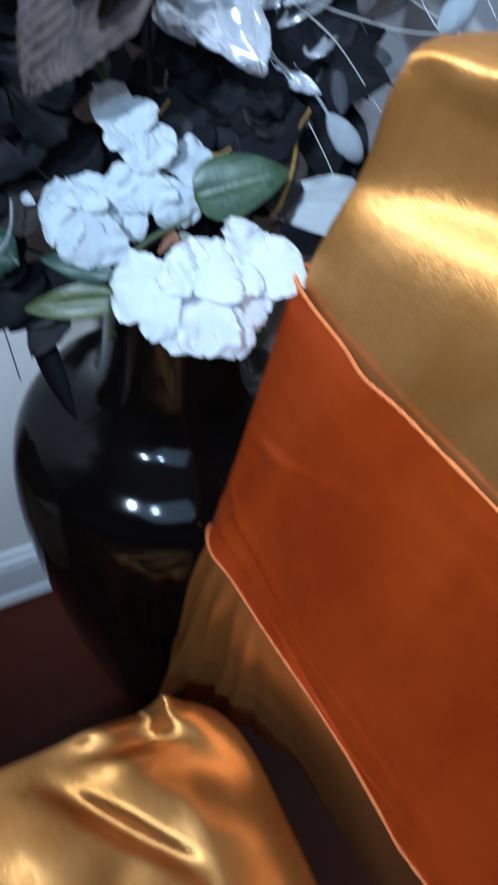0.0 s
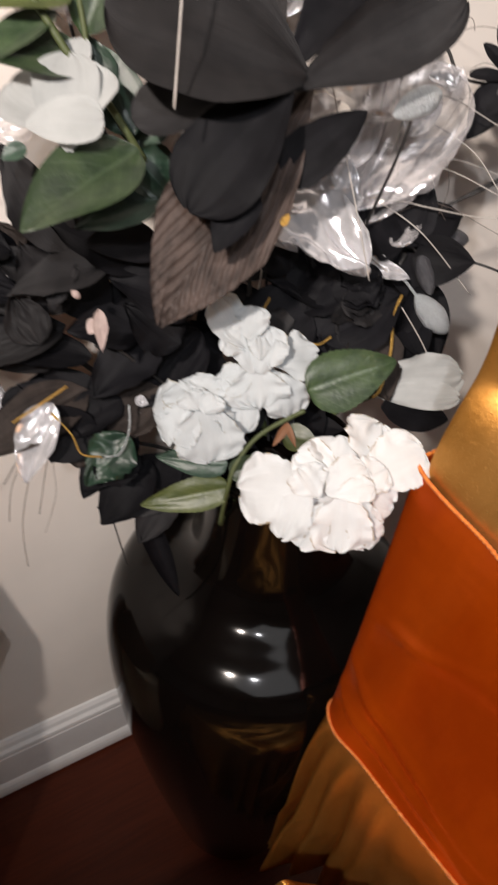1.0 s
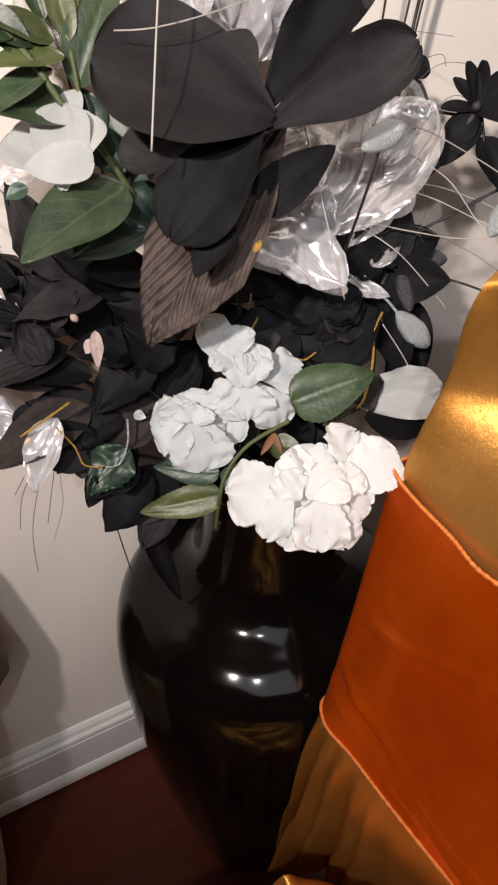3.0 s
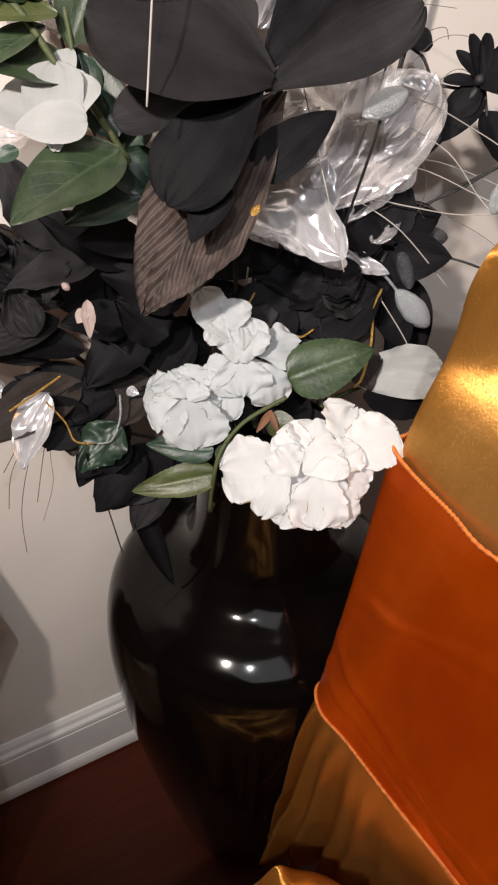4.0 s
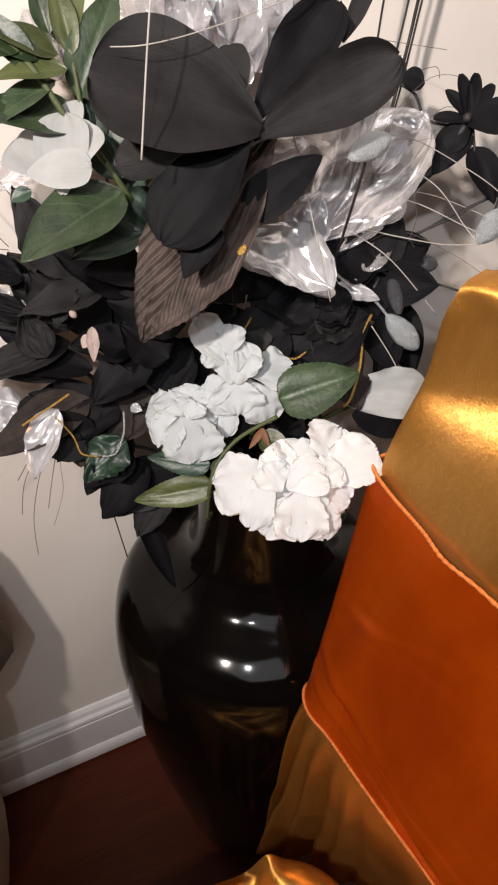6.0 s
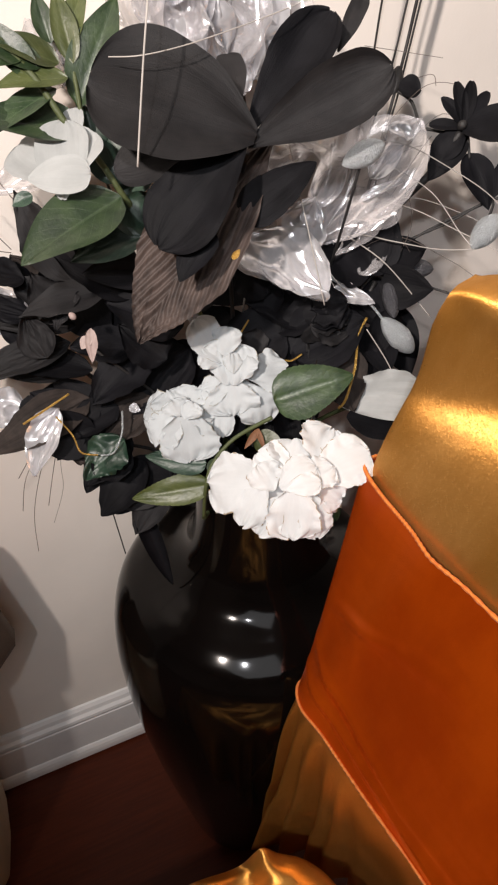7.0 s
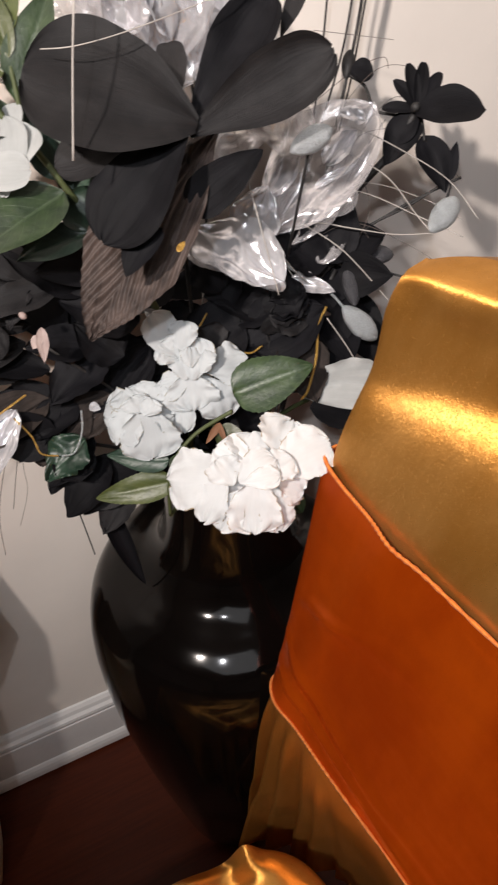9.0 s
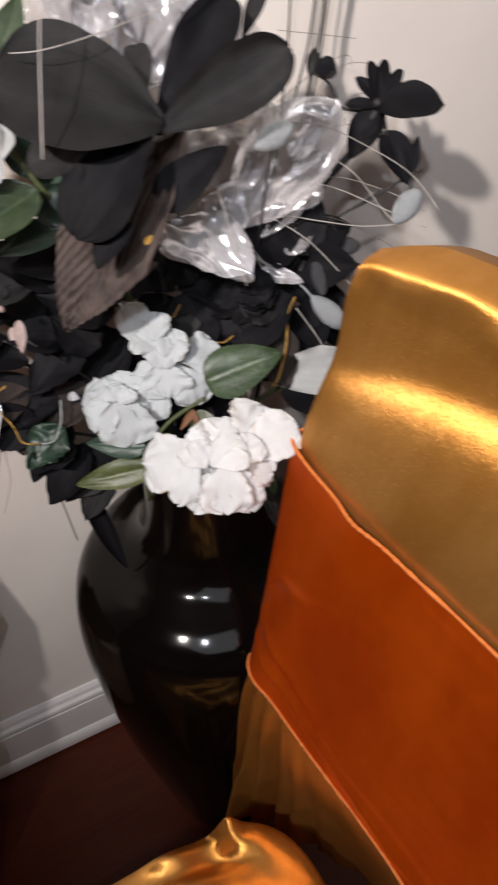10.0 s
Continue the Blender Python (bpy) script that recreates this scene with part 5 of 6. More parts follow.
leaf(gard, "leaf", DARKGREEN, (0.0076, -0.0877, 0.9330), (0.0013, -0.0590, 0.9736), 0.0309, (-0.40, -0.63, 0.67), nu=16, nv=12, seed=197)
leaf(gard, "leaf", DARKGREEN, (0.0148, -0.0806, 0.9210), (0.0282, -0.0684, 0.9544), 0.0318, (-0.29, -0.61, 0.74), nu=16, nv=12, seed=198)
leaf(gard, "leaf", GREEN, (-0.0167, -0.0414, 1.0125), (-0.0188, -0.0225, 1.0378), 0.0146, (-0.25, -0.54, 0.80), nu=16, nv=12, seed=199)
leaf(gard, "leaf", OLIVE, (-0.0134, -0.0628, 0.9972), (-0.0603, -0.0633, 0.9956), 0.0215, (-0.39, -0.38, 0.84), nu=16, nv=12, seed=200)
leaf(gard, "leaf", GREEN, (-0.0271, -0.0559, 1.0035), (-0.0626, -0.0450, 1.0172), 0.0196, (-0.39, -0.38, 0.84), nu=16, nv=12, seed=201)
leaf(gard, "leaf", OLIVE, (-0.0071, -0.0565, 1.0034), (-0.0063, -0.0256, 1.0406), 0.0168, (-0.25, -0.54, 0.80), nu=16, nv=12, seed=202)
leaf(gard, "leaf", GREEN, (-0.0216, -0.0621, 0.9911), (-0.0752, -0.0734, 0.9681), 0.0217, (-0.50, -0.40, 0.77), nu=16, nv=12, seed=203)
leaf(gard, "leaf", DARKGREEN, (-0.0031, -0.0711, 0.9520), (-0.0041, -0.0595, 0.9780), 0.0229, (-0.29, -0.61, 0.74), nu=16, nv=12, seed=204)
leaf(gard, "leaf", DARKGREEN, (-0.0501, -0.0724, 0.9287), (-0.0645, -0.0716, 0.9228), 0.0116, (-0.25, -0.54, 0.80), nu=16, nv=12, seed=205)
leaf(gard, "leaf", GREEN, (-0.0372, -0.0497, 1.0096), (-0.0738, -0.0529, 1.0042), 0.0213, (-0.27, -0.35, 0.89), nu=16, nv=12, seed=206)
leaf(gard, "leaf", DARKGREEN, (-0.0750, -0.0314, 0.8538), (-0.0892, -0.0201, 0.8585), 0.0132, (-0.25, -0.54, 0.80), nu=16, nv=12, seed=207)
leaf(gard, "petal", IVORY, (-0.0314, -0.0931, 0.9445), (-0.0506, -0.0631, 0.9609), 0.0447, (-0.25, -0.40, 0.88), style='blunt', cup=0.05, bend=0.06, ruffle=0.4, nu=22, nv=20, seed=208)
leaf(gard, "petal", IVORY, (-0.0374, -0.0971, 0.9431), (-0.0076, -0.0865, 0.9710), 0.0371, (-0.35, -0.36, 0.86), style='blunt', cup=0.05, bend=0.06, ruffle=0.4, nu=22, nv=20, seed=209)
leaf(gard, "petal", IVORY, (-0.0369, -0.1087, 0.9378), (-0.0238, -0.0779, 0.9765), 0.0342, (-0.26, -0.52, 0.82), style='blunt', cup=0.05, bend=0.06, ruffle=0.4, nu=22, nv=20, seed=210)
leaf(gard, "petal", IVORY, (-0.0546, -0.0963, 0.9494), (-0.0179, -0.1129, 0.9536), 0.0257, (-0.14, -0.74, 0.66), style='blunt', cup=0.05, bend=0.06, ruffle=0.4, nu=22, nv=20, seed=211)
leaf(gard, "petal", IVORY, (-0.0193, -0.0805, 0.9612), (-0.0133, -0.0661, 0.9792), 0.0171, (-0.47, -0.40, 0.79), style='blunt', cup=0.05, bend=0.06, ruffle=0.4, nu=22, nv=20, seed=212)

foil_a = thing("silver_leaf_spray", "spray of crinkled silver and clear foil leaves", "artificial foliage")
leaf(foil_a, "leaf", SILVER, (0.0976, -0.0924, 0.8735), (0.1415, -0.1575, 0.8483), 0.0543, (-0.02, -0.46, 0.89), style='round', ruffle=0.5, cup=0.2, crumple=1.0, nu=30, nv=26, seed=216)
leaf(foil_a, "leaf", CLEAR, (0.1621, -0.0946, 0.8643), (0.2701, -0.0670, 0.9348), 0.0691, (-0.16, -0.58, 0.80), style='round', ruffle=0.5, cup=0.2, crumple=1.0, nu=30, nv=26, seed=217)
leaf(foil_a, "leaf", SILVER, (0.1375, -0.1020, 0.8676), (0.1598, -0.0932, 0.9018), 0.0399, (0.04, -0.56, 0.83), style='leaf', ruffle=0.5, cup=0.2, crumple=1.0, nu=30, nv=26, seed=218)
leaf(foil_a, "leaf", SILVER, (0.1307, -0.0180, 0.9630), (0.1063, -0.0180, 1.0289), 0.0674, (-0.22, -0.47, 0.86), style='leaf', ruffle=0.5, cup=0.2, crumple=1.0, nu=30, nv=26, seed=219)
leaf(foil_a, "leaf", CLEAR, (0.1427, -0.0180, 0.9699), (0.1506, -0.0180, 1.0296), 0.0363, (-0.07, -0.61, 0.79), style='leaf', ruffle=0.5, cup=0.2, crumple=1.0, nu=30, nv=26, seed=220)
leaf(foil_a, "leaf", CLEAR, (0.0768, -0.0180, 0.9993), (0.0874, -0.0180, 1.0369), 0.0509, (-0.22, -0.47, 0.86), style='round', ruffle=0.5, cup=0.2, crumple=1.0, nu=30, nv=26, seed=221)
leaf(foil_a, "leaf", CLEAR, (0.2102, -0.0746, 0.9141), (0.1637, -0.0430, 0.9389), 0.0451, (-0.25, -0.54, 0.80), style='round', ruffle=0.5, cup=0.2, crumple=1.0, nu=30, nv=26, seed=222)
leaf(foil_a, "leaf", CLEAR, (0.2193, -0.0740, 0.8892), (0.1782, -0.0970, 0.8471), 0.0518, (-0.19, -0.64, 0.74), style='leaf', ruffle=0.5, cup=0.2, crumple=1.0, nu=30, nv=26, seed=223)
leaf(foil_a, "leaf", SILVER, (0.1682, -0.1181, 0.8287), (0.2011, -0.1359, 0.8189), 0.0187, (-0.22, -0.47, 0.86), style='leaf', ruffle=0.5, cup=0.2, crumple=1.0, nu=30, nv=26, seed=224)
leaf(foil_a, "leaf", SILVER, (0.1988, -0.0983, 0.8926), (0.2374, -0.1026, 0.9063), 0.0090, (0.00, -0.39, 0.92), style='leaf', ruffle=0.5, cup=0.2, crumple=1.0, nu=30, nv=26, seed=225)
leaf(foil_a, "leaf", CLEAR, (0.1417, -0.0391, 0.9027), (0.1847, -0.0450, 0.9168), 0.0278, (-0.22, -0.47, 0.86), style='leaf', ruffle=0.5, cup=0.2, crumple=1.0, nu=30, nv=26, seed=226)
leaf(foil_a, "leaf", SILVER, (0.2292, -0.0803, 0.9397), (0.2488, -0.0884, 0.9332), 0.0214, (0.10, -0.35, 0.93), style='round', ruffle=0.5, cup=0.2, crumple=1.0, nu=30, nv=26, seed=227)
leaf(foil_a, "leaf", CLEAR, (0.1958, -0.1154, 0.8369), (0.2293, -0.1031, 0.8499), 0.0214, (-0.22, -0.47, 0.86), style='leaf', ruffle=0.5, cup=0.2, crumple=1.0, nu=30, nv=26, seed=228)
leaf(foil_a, "leaf", SILVER, (0.0957, -0.0913, 0.8663), (0.1098, -0.1191, 0.8526), 0.0265, (-0.25, -0.54, 0.80), style='leaf', ruffle=0.5, cup=0.2, crumple=1.0, nu=30, nv=26, seed=229)
leaf(foil_a, "leaf", SILVER, (0.1071, -0.0180, 0.9736), (0.0712, -0.0180, 1.0412), 0.0532, (-0.39, -0.38, 0.84), style='round', ruffle=0.5, cup=0.2, crumple=1.0, nu=30, nv=26, seed=230)
leaf(foil_a, "leaf", CLEAR, (0.1165, -0.0180, 0.9805), (0.1133, -0.0180, 1.0616), 0.0582, (-0.13, -0.50, 0.85), style='round', ruffle=0.5, cup=0.2, crumple=1.0, nu=30, nv=26, seed=231)
leaf(foil_a, "leaf", SILVER, (0.1353, -0.0180, 0.9826), (0.1521, -0.0180, 1.0534), 0.0410, (-0.05, -0.54, 0.84), style='round', ruffle=0.5, cup=0.2, crumple=1.0, nu=30, nv=26, seed=232)
leaf(foil_a, "leaf", CLEAR, (0.0855, -0.0180, 0.9985), (0.0528, -0.0180, 1.0580), 0.0496, (-0.39, -0.38, 0.84), style='round', ruffle=0.5, cup=0.2, crumple=1.0, nu=30, nv=26, seed=233)
leaf(foil_a, "leaf", SILVER, (0.0742, -0.0180, 1.0242), (0.0891, -0.0180, 1.0688), 0.0406, (-0.19, -0.39, 0.90), style='leaf', ruffle=0.5, cup=0.2, crumple=1.0, nu=30, nv=26, seed=234)
leaf(foil_a, "leaf", SILVER, (0.1304, -0.0180, 1.0203), (0.1176, -0.0180, 1.0708), 0.0367, (-0.07, -0.61, 0.79), style='leaf', ruffle=0.5, cup=0.2, crumple=1.0, nu=30, nv=26, seed=235)
leaf(foil_a, "leaf", CLEAR, (0.0568, -0.0180, 1.0152), (0.0326, -0.0180, 1.0497), 0.0413, (-0.42, -0.45, 0.79), style='round', ruffle=0.5, cup=0.2, crumple=1.0, nu=30, nv=26, seed=236)
leaf(foil_a, "leaf", CLEAR, (0.1541, -0.0180, 0.9925), (0.1803, -0.0180, 1.0348), 0.0417, (-0.05, -0.54, 0.84), style='round', ruffle=0.5, cup=0.2, crumple=1.0, nu=30, nv=26, seed=237)
leaf(foil_a, "leaf", SILVER, (0.1259, -0.0180, 0.9756), (0.0954, -0.0180, 1.0262), 0.0398, (-0.02, -0.46, 0.89), style='round', ruffle=0.5, cup=0.2, crumple=1.0, nu=30, nv=26, seed=238)
leaf(foil_a, "leaf", SILVER, (0.1378, -0.0180, 0.9704), (0.1304, -0.0180, 1.0274), 0.0315, (-0.35, -0.31, 0.88), style='round', ruffle=0.5, cup=0.2, crumple=1.0, nu=30, nv=26, seed=239)
leaf(foil_a, "leaf", SILVER, (0.1496, -0.0180, 0.9812), (0.1622, -0.0180, 1.0253), 0.0272, (-0.05, -0.54, 0.84), style='leaf', ruffle=0.5, cup=0.2, crumple=1.0, nu=30, nv=26, seed=240)
leaf(foil_a, "leaf", CLEAR, (0.2015, -0.0527, 0.9170), (0.1935, -0.0251, 0.9408), 0.0370, (-0.22, -0.47, 0.86), style='round', ruffle=0.5, cup=0.2, crumple=1.0, nu=30, nv=26, seed=241)
leaf(foil_a, "leaf", SILVER, (0.1672, -0.0819, 0.8868), (0.2019, -0.0708, 0.9140), 0.0228, (0.08, -0.42, 0.90), style='leaf', ruffle=0.5, cup=0.2, crumple=1.0, nu=30, nv=26, seed=242)
leaf(foil_a, "leaf", SILVER, (0.2148, -0.0868, 0.9041), (0.2502, -0.0772, 0.9228), 0.0206, (0.03, -0.33, 0.95), style='leaf', ruffle=0.5, cup=0.2, crumple=1.0, nu=30, nv=26, seed=243)
leaf(foil_a, "leaf", CLEAR, (0.2091, -0.1041, 0.8693), (0.2365, -0.0907, 0.8880), 0.0279, (-0.05, -0.54, 0.84), style='round', ruffle=0.5, cup=0.2, crumple=1.0, nu=30, nv=26, seed=244)
to_vase(foil_a, (0.1513, -0.0881, 0.8433), 0.002, TWIG, 14)

foil_b = thing("silver_leaf_spray", "crumpled silver foil leaves at the edge of the bunch", "artificial foliage")
leaf(foil_b, "leaf", CLEAR, (-0.0088, -0.0180, 0.9800), (-0.0261, -0.0180, 1.0232), 0.0484, (-0.31, -0.42, 0.85), ruffle=0.5, cup=0.2, crumple=1.0, nu=30, nv=26, seed=245)
leaf(foil_b, "leaf", CLEAR, (-0.0045, -0.0180, 1.0064), (-0.0017, -0.0180, 0.9737), 0.0224, (-0.22, -0.47, 0.86), ruffle=0.5, cup=0.2, crumple=1.0, nu=30, nv=26, seed=246)
leaf(foil_b, "leaf", SILVER, (-0.0610, -0.0180, 0.8073), (-0.1049, -0.0180, 0.8074), 0.0413, (-0.39, -0.38, 0.84), ruffle=0.5, cup=0.2, crumple=1.0, nu=30, nv=26, seed=247)
leaf(foil_b, "leaf", SILVER, (-0.0872, -0.0475, 0.7279), (-0.1205, -0.0336, 0.7411), 0.0367, (-0.39, -0.38, 0.84), ruffle=0.5, cup=0.2, crumple=1.0, nu=30, nv=26, seed=248)
leaf(foil_b, "leaf", SILVER, (-0.0627, -0.1041, 0.7692), (-0.0942, -0.1232, 0.7235), 0.0298, (-0.39, -0.38, 0.84), ruffle=0.5, cup=0.2, crumple=1.0, nu=30, nv=26, seed=249)
leaf(foil_b, "leaf", SILVER, (-0.0810, -0.0180, 0.8013), (-0.1084, -0.0180, 0.8396), 0.0389, (-0.39, -0.38, 0.84), ruffle=0.5, cup=0.2, crumple=1.0, nu=30, nv=26, seed=250)
leaf(foil_b, "leaf", SILVER, (-0.0993, -0.0218, 0.7628), (-0.1316, -0.0180, 0.7813), 0.0292, (-0.39, -0.38, 0.84), ruffle=0.5, cup=0.2, crumple=1.0, nu=30, nv=26, seed=251)
leaf(foil_b, "leaf", SILVER, (-0.0865, -0.0180, 0.7744), (-0.1364, -0.0335, 0.7337), 0.0292, (-0.42, -0.45, 0.79), ruffle=0.5, cup=0.2, crumple=1.0, nu=30, nv=26, seed=252)
leaf(foil_b, "leaf", CLEAR, (-0.0319, -0.0180, 0.9175), (-0.0708, -0.0180, 0.9110), 0.0297, (-0.42, -0.45, 0.79), ruffle=0.5, cup=0.2, crumple=1.0, nu=30, nv=26, seed=253)
leaf(foil_b, "leaf", SILVER, (-0.0105, -0.1158, 0.7625), (-0.0030, -0.1215, 0.7602), 0.0083, (-0.25, -0.54, 0.80), ruffle=0.5, cup=0.2, crumple=1.0, nu=30, nv=26, seed=254)
leaf(foil_b, "leaf", SILVER, (-0.0133, -0.1204, 0.7491), (-0.0061, -0.1213, 0.7516), 0.0065, (-0.25, -0.54, 0.80), ruffle=0.5, cup=0.2, crumple=1.0, nu=30, nv=26, seed=255)
to_vase(foil_b, (-0.0486, -0.0214, 0.7720), 0.002, TWIG, 15)

pick_a = thing("glitter_bud_pick", "silver glitter bud on a thin black stem", "artificial flower", "glitter bud picks")
bud(pick_a, (0.1520, -0.1405, 0.9447), (0.1821, -0.1450, 0.9573), 0.0180, SPARKLE, "bud", seed=256)
stem(pick_a, [(0.1670, -0.1424, 0.9497), (0.1643, -0.1382, 0.9185), (0.1700, -0.1169, 0.8680), (0.1723, -0.1047, 0.8366)], 0.0011, TWIG, "stem")
to_vase(pick_a, (0.1723, -0.1047, 0.8366), 0.0011, TWIG, 16)

pick_b = thing("glitter_bud_pick", "silver glitter bud on a bent silver wire", "artificial flower", "glitter bud picks")
bud(pick_b, (0.2068, -0.1418, 0.8083), (0.2343, -0.1574, 0.7757), 0.0204, SPARKLE, "bud", seed=257)
stem(pick_b, [(0.2090, -0.1426, 0.8055), (0.1964, -0.1314, 0.8213), (0.1749, -0.1143, 0.8357), (0.1641, -0.0940, 0.8435)], 0.0012, SPARKLE, "stem")
to_vase(pick_b, (0.1641, -0.0940, 0.8435), 0.0012, SPARKLE, 17)

pick_c = thing("glitter_bud_pick", "silver glitter bud drooping on a dark wire", "artificial flower", "glitter bud picks")
bud(pick_c, (0.2820, -0.1476, 0.8598), (0.3106, -0.1402, 0.8806), 0.0213, SPARKLE, "bud", seed=258)
stem(pick_c, [(0.2843, -0.1470, 0.8616), (0.3087, -0.1308, 0.8892), (0.2765, -0.1192, 0.8707), (0.2408, -0.1066, 0.8518), (0.2106, -0.1023, 0.8271)], 0.0011, TWIG, "stem")
to_vase(pick_c, (0.2106, -0.1023, 0.8271), 0.0011, TWIG, 18)

pick_d = thing("glitter_bud_pick", "charcoal glitter bud among black leaves", "artificial flower", "glitter bud picks")
bud(pick_d, (0.2398, -0.1052, 0.8304), (0.2675, -0.1240, 0.8320), 0.0176, SOOT, "bud", seed=259)
stem(pick_d, [(0.2433, -0.1062, 0.8295), (0.2195, -0.1064, 0.8272), (0.2022, -0.1092, 0.8163)], 0.0011, TWIG, "stem")
to_vase(pick_d, (0.2022, -0.1092, 0.8163), 0.0011, TWIG, 19)

pick_e = thing("glitter_bud_pick", "silver glitter bud behind the gardenia leaves", "artificial flower", "glitter bud picks")
bud(pick_e, (-0.0154, -0.0180, 1.0207), (-0.0053, -0.0180, 1.0012), 0.0150, SPARKLE, "bud", seed=260)
stem(pick_e, [(-0.0108, -0.0180, 1.0103), (-0.0034, -0.0180, 0.9886), (0.0036, -0.0180, 0.9537), (0.0268, -0.0242, 0.8639)], 0.0011, TWIG, "stem")
to_vase(pick_e, (0.0268, -0.0242, 0.8639), 0.0011, TWIG, 20)

pick_g = thing("glitter_bud_pick", "pale silver bud high behind the large black flower", "artificial flower", "glitter bud picks")
bud(pick_g, (0.0755, -0.0180, 1.0442), (0.1106, -0.0180, 1.0321), 0.0190, SPARKLE, "bud", seed=261)
stem(pick_g, [(0.0937, -0.0180, 1.0372), (0.1124, -0.0180, 1.0109), (0.1306, -0.0180, 0.9712), (0.1321, -0.0381, 0.8992)], 0.0011, TWIG, "stem")
to_vase(pick_g, (0.1321, -0.0381, 0.8992), 0.0011, TWIG, 28)

pick_f = thing("glitter_bud_pick", "charcoal glitter bud with silver specks", "artificial flower", "glitter bud picks")
bud(pick_f, (0.2227, -0.1178, 0.8322), (0.2140, -0.1498, 0.8110), 0.0143, SOOT, "bud", seed=262)
stem(pick_f, [(0.2223, -0.1211, 0.8287), (0.2195, -0.1064, 0.8272), (0.2100, -0.0958, 0.8185)], 0.0011, TWIG, "stem")
to_vase(pick_f, (0.2100, -0.0958, 0.8185), 0.0011, TWIG, 21)

aster = thing("black_flower", "small black fabric flower with narrow petals on a stiff stem", "artificial flower")
leaf(aster, "petal", INK, (0.2961, -0.0920, 0.9369), (0.2864, -0.0691, 0.9552), 0.0155, (-0.22, -0.47, 0.86), style='spoon', seed=263)
leaf(aster, "petal", INK, (0.2961, -0.0920, 0.9369), (0.3006, -0.0662, 0.9648), 0.0155, (-0.22, -0.47, 0.86), style='spoon', seed=264)
leaf(aster, "petal", INK, (0.2961, -0.0920, 0.9369), (0.3125, -0.0709, 0.9656), 0.0155, (-0.22, -0.47, 0.86), style='spoon', seed=265)
leaf(aster, "petal", INK, (0.2961, -0.0920, 0.9369), (0.3224, -0.0822, 0.9590), 0.0155, (-0.22, -0.47, 0.86), style='spoon', seed=266)
leaf(aster, "petal", INK, (0.2961, -0.0920, 0.9369), (0.2740, -0.0745, 0.9366), 0.0165, (-0.22, -0.47, 0.86), style='spoon', seed=267)
leaf(aster, "petal", INK, (0.2961, -0.0920, 0.9369), (0.2781, -0.0912, 0.9144), 0.0275, (-0.22, -0.47, 0.86), style='spoon', seed=268)
leaf(aster, "petal", INK, (0.2910, -0.0964, 0.9375), (0.3355, -0.1272, 0.9425), 0.0394, (-0.11, -0.43, 0.90), style='round', seed=269)
leaf(aster, "petal", INK, (0.2980, -0.0882, 0.9342), (0.2679, -0.0947, 0.8987), 0.0287, (-0.22, -0.47, 0.86), style='leaf', seed=270)
bud(aster, (0.2898, -0.0924, 0.9365), (0.2937, -0.0957, 0.9439), 0.0077, TWIG, "bud", seed=271)
leaf(aster, "bract", INK, (0.2969, -0.1019, 0.9199), (0.3032, -0.1341, 0.8833), 0.0304, (-0.16, -0.58, 0.80), seed=272)
leaf(aster, "bract", INK, (0.3053, -0.1292, 0.8891), (0.3242, -0.1129, 0.9143), 0.0120, (-0.16, -0.58, 0.80), seed=273)
leaf(aster, "bract", INK, (0.2975, -0.1240, 0.8907), (0.2986, -0.0988, 0.9164), 0.0111, (-0.16, -0.58, 0.80), seed=274)
stem(aster, [(0.2942, -0.0912, 0.9338), (0.2752, -0.0874, 0.9020), (0.2516, -0.0815, 0.8745), (0.2285, -0.0809, 0.8345)], 0.0034, TWIG, "stem")
stem(aster, [(0.2992, -0.0945, 0.9328), (0.2970, -0.1053, 0.9165)], 0.0012, TWIG, "stem")
to_vase(aster, (0.2285, -0.0809, 0.8345), 0.003, TWIG, 22)

bell = thing("black_flower", "small black fabric bud on a curling stem", "artificial flower")
bud(bell, (0.2636, -0.0345, 0.9494), (0.2747, -0.0211, 0.9679), 0.0113, TWIG, "bud", seed=275)
leaf(bell, "petal", INK, (0.2670, -0.0357, 0.9572), (0.2827, -0.0463, 0.9539), 0.0215, (-0.25, -0.54, 0.80), style='round', seed=276)
stem(bell, [(0.2672, -0.0333, 0.9522), (0.2762, -0.0444, 0.9454), (0.2743, -0.0631, 0.9332), (0.2802, -0.0750, 0.9315), (0.2930, -0.0882, 0.9317)], 0.0013, TWIG, "stem")
stem(bell, [(0.2944, -0.0180, 1.0848), (0.2855, -0.0180, 1.0173), (0.2814, -0.0182, 0.9815), (0.2660, -0.0327, 0.9522), (0.2538, -0.0419, 0.9225), (0.2289, -0.0575, 0.8507)], 0.0014, TWIG, "stem")
to_vase(bell, (0.2289, -0.0575, 0.8507), 0.002, TWIG, 23)

wands = thing("black_twig", "thin upright black twigs rising from the bunch", "artificial foliage")
stem(wands, [(0.2861, -0.0180, 1.0882), (0.2763, -0.0180, 1.0179), (0.2670, -0.0219, 0.9710), (0.2437, -0.0400, 0.9346), (0.2105, -0.0628, 0.8815), (0.1854, -0.0872, 0.8304)], 0.0009, TWIG, "twig")
stem(wands, [(0.2581, -0.0180, 1.0888), (0.2519, -0.0180, 1.0195), (0.2492, -0.0180, 0.9675), (0.2393, -0.0257, 0.9171), (0.2001, -0.0694, 0.8402)], 0.0009, TWIG, "twig")
stem(wands, [(0.2988, -0.0180, 1.0880), (0.2894, -0.0180, 1.0171), (0.2785, -0.0208, 0.9477), (0.2614, -0.0358, 0.9173), (0.2253, -0.0736, 0.8478)], 0.0009, TWIG, "twig")
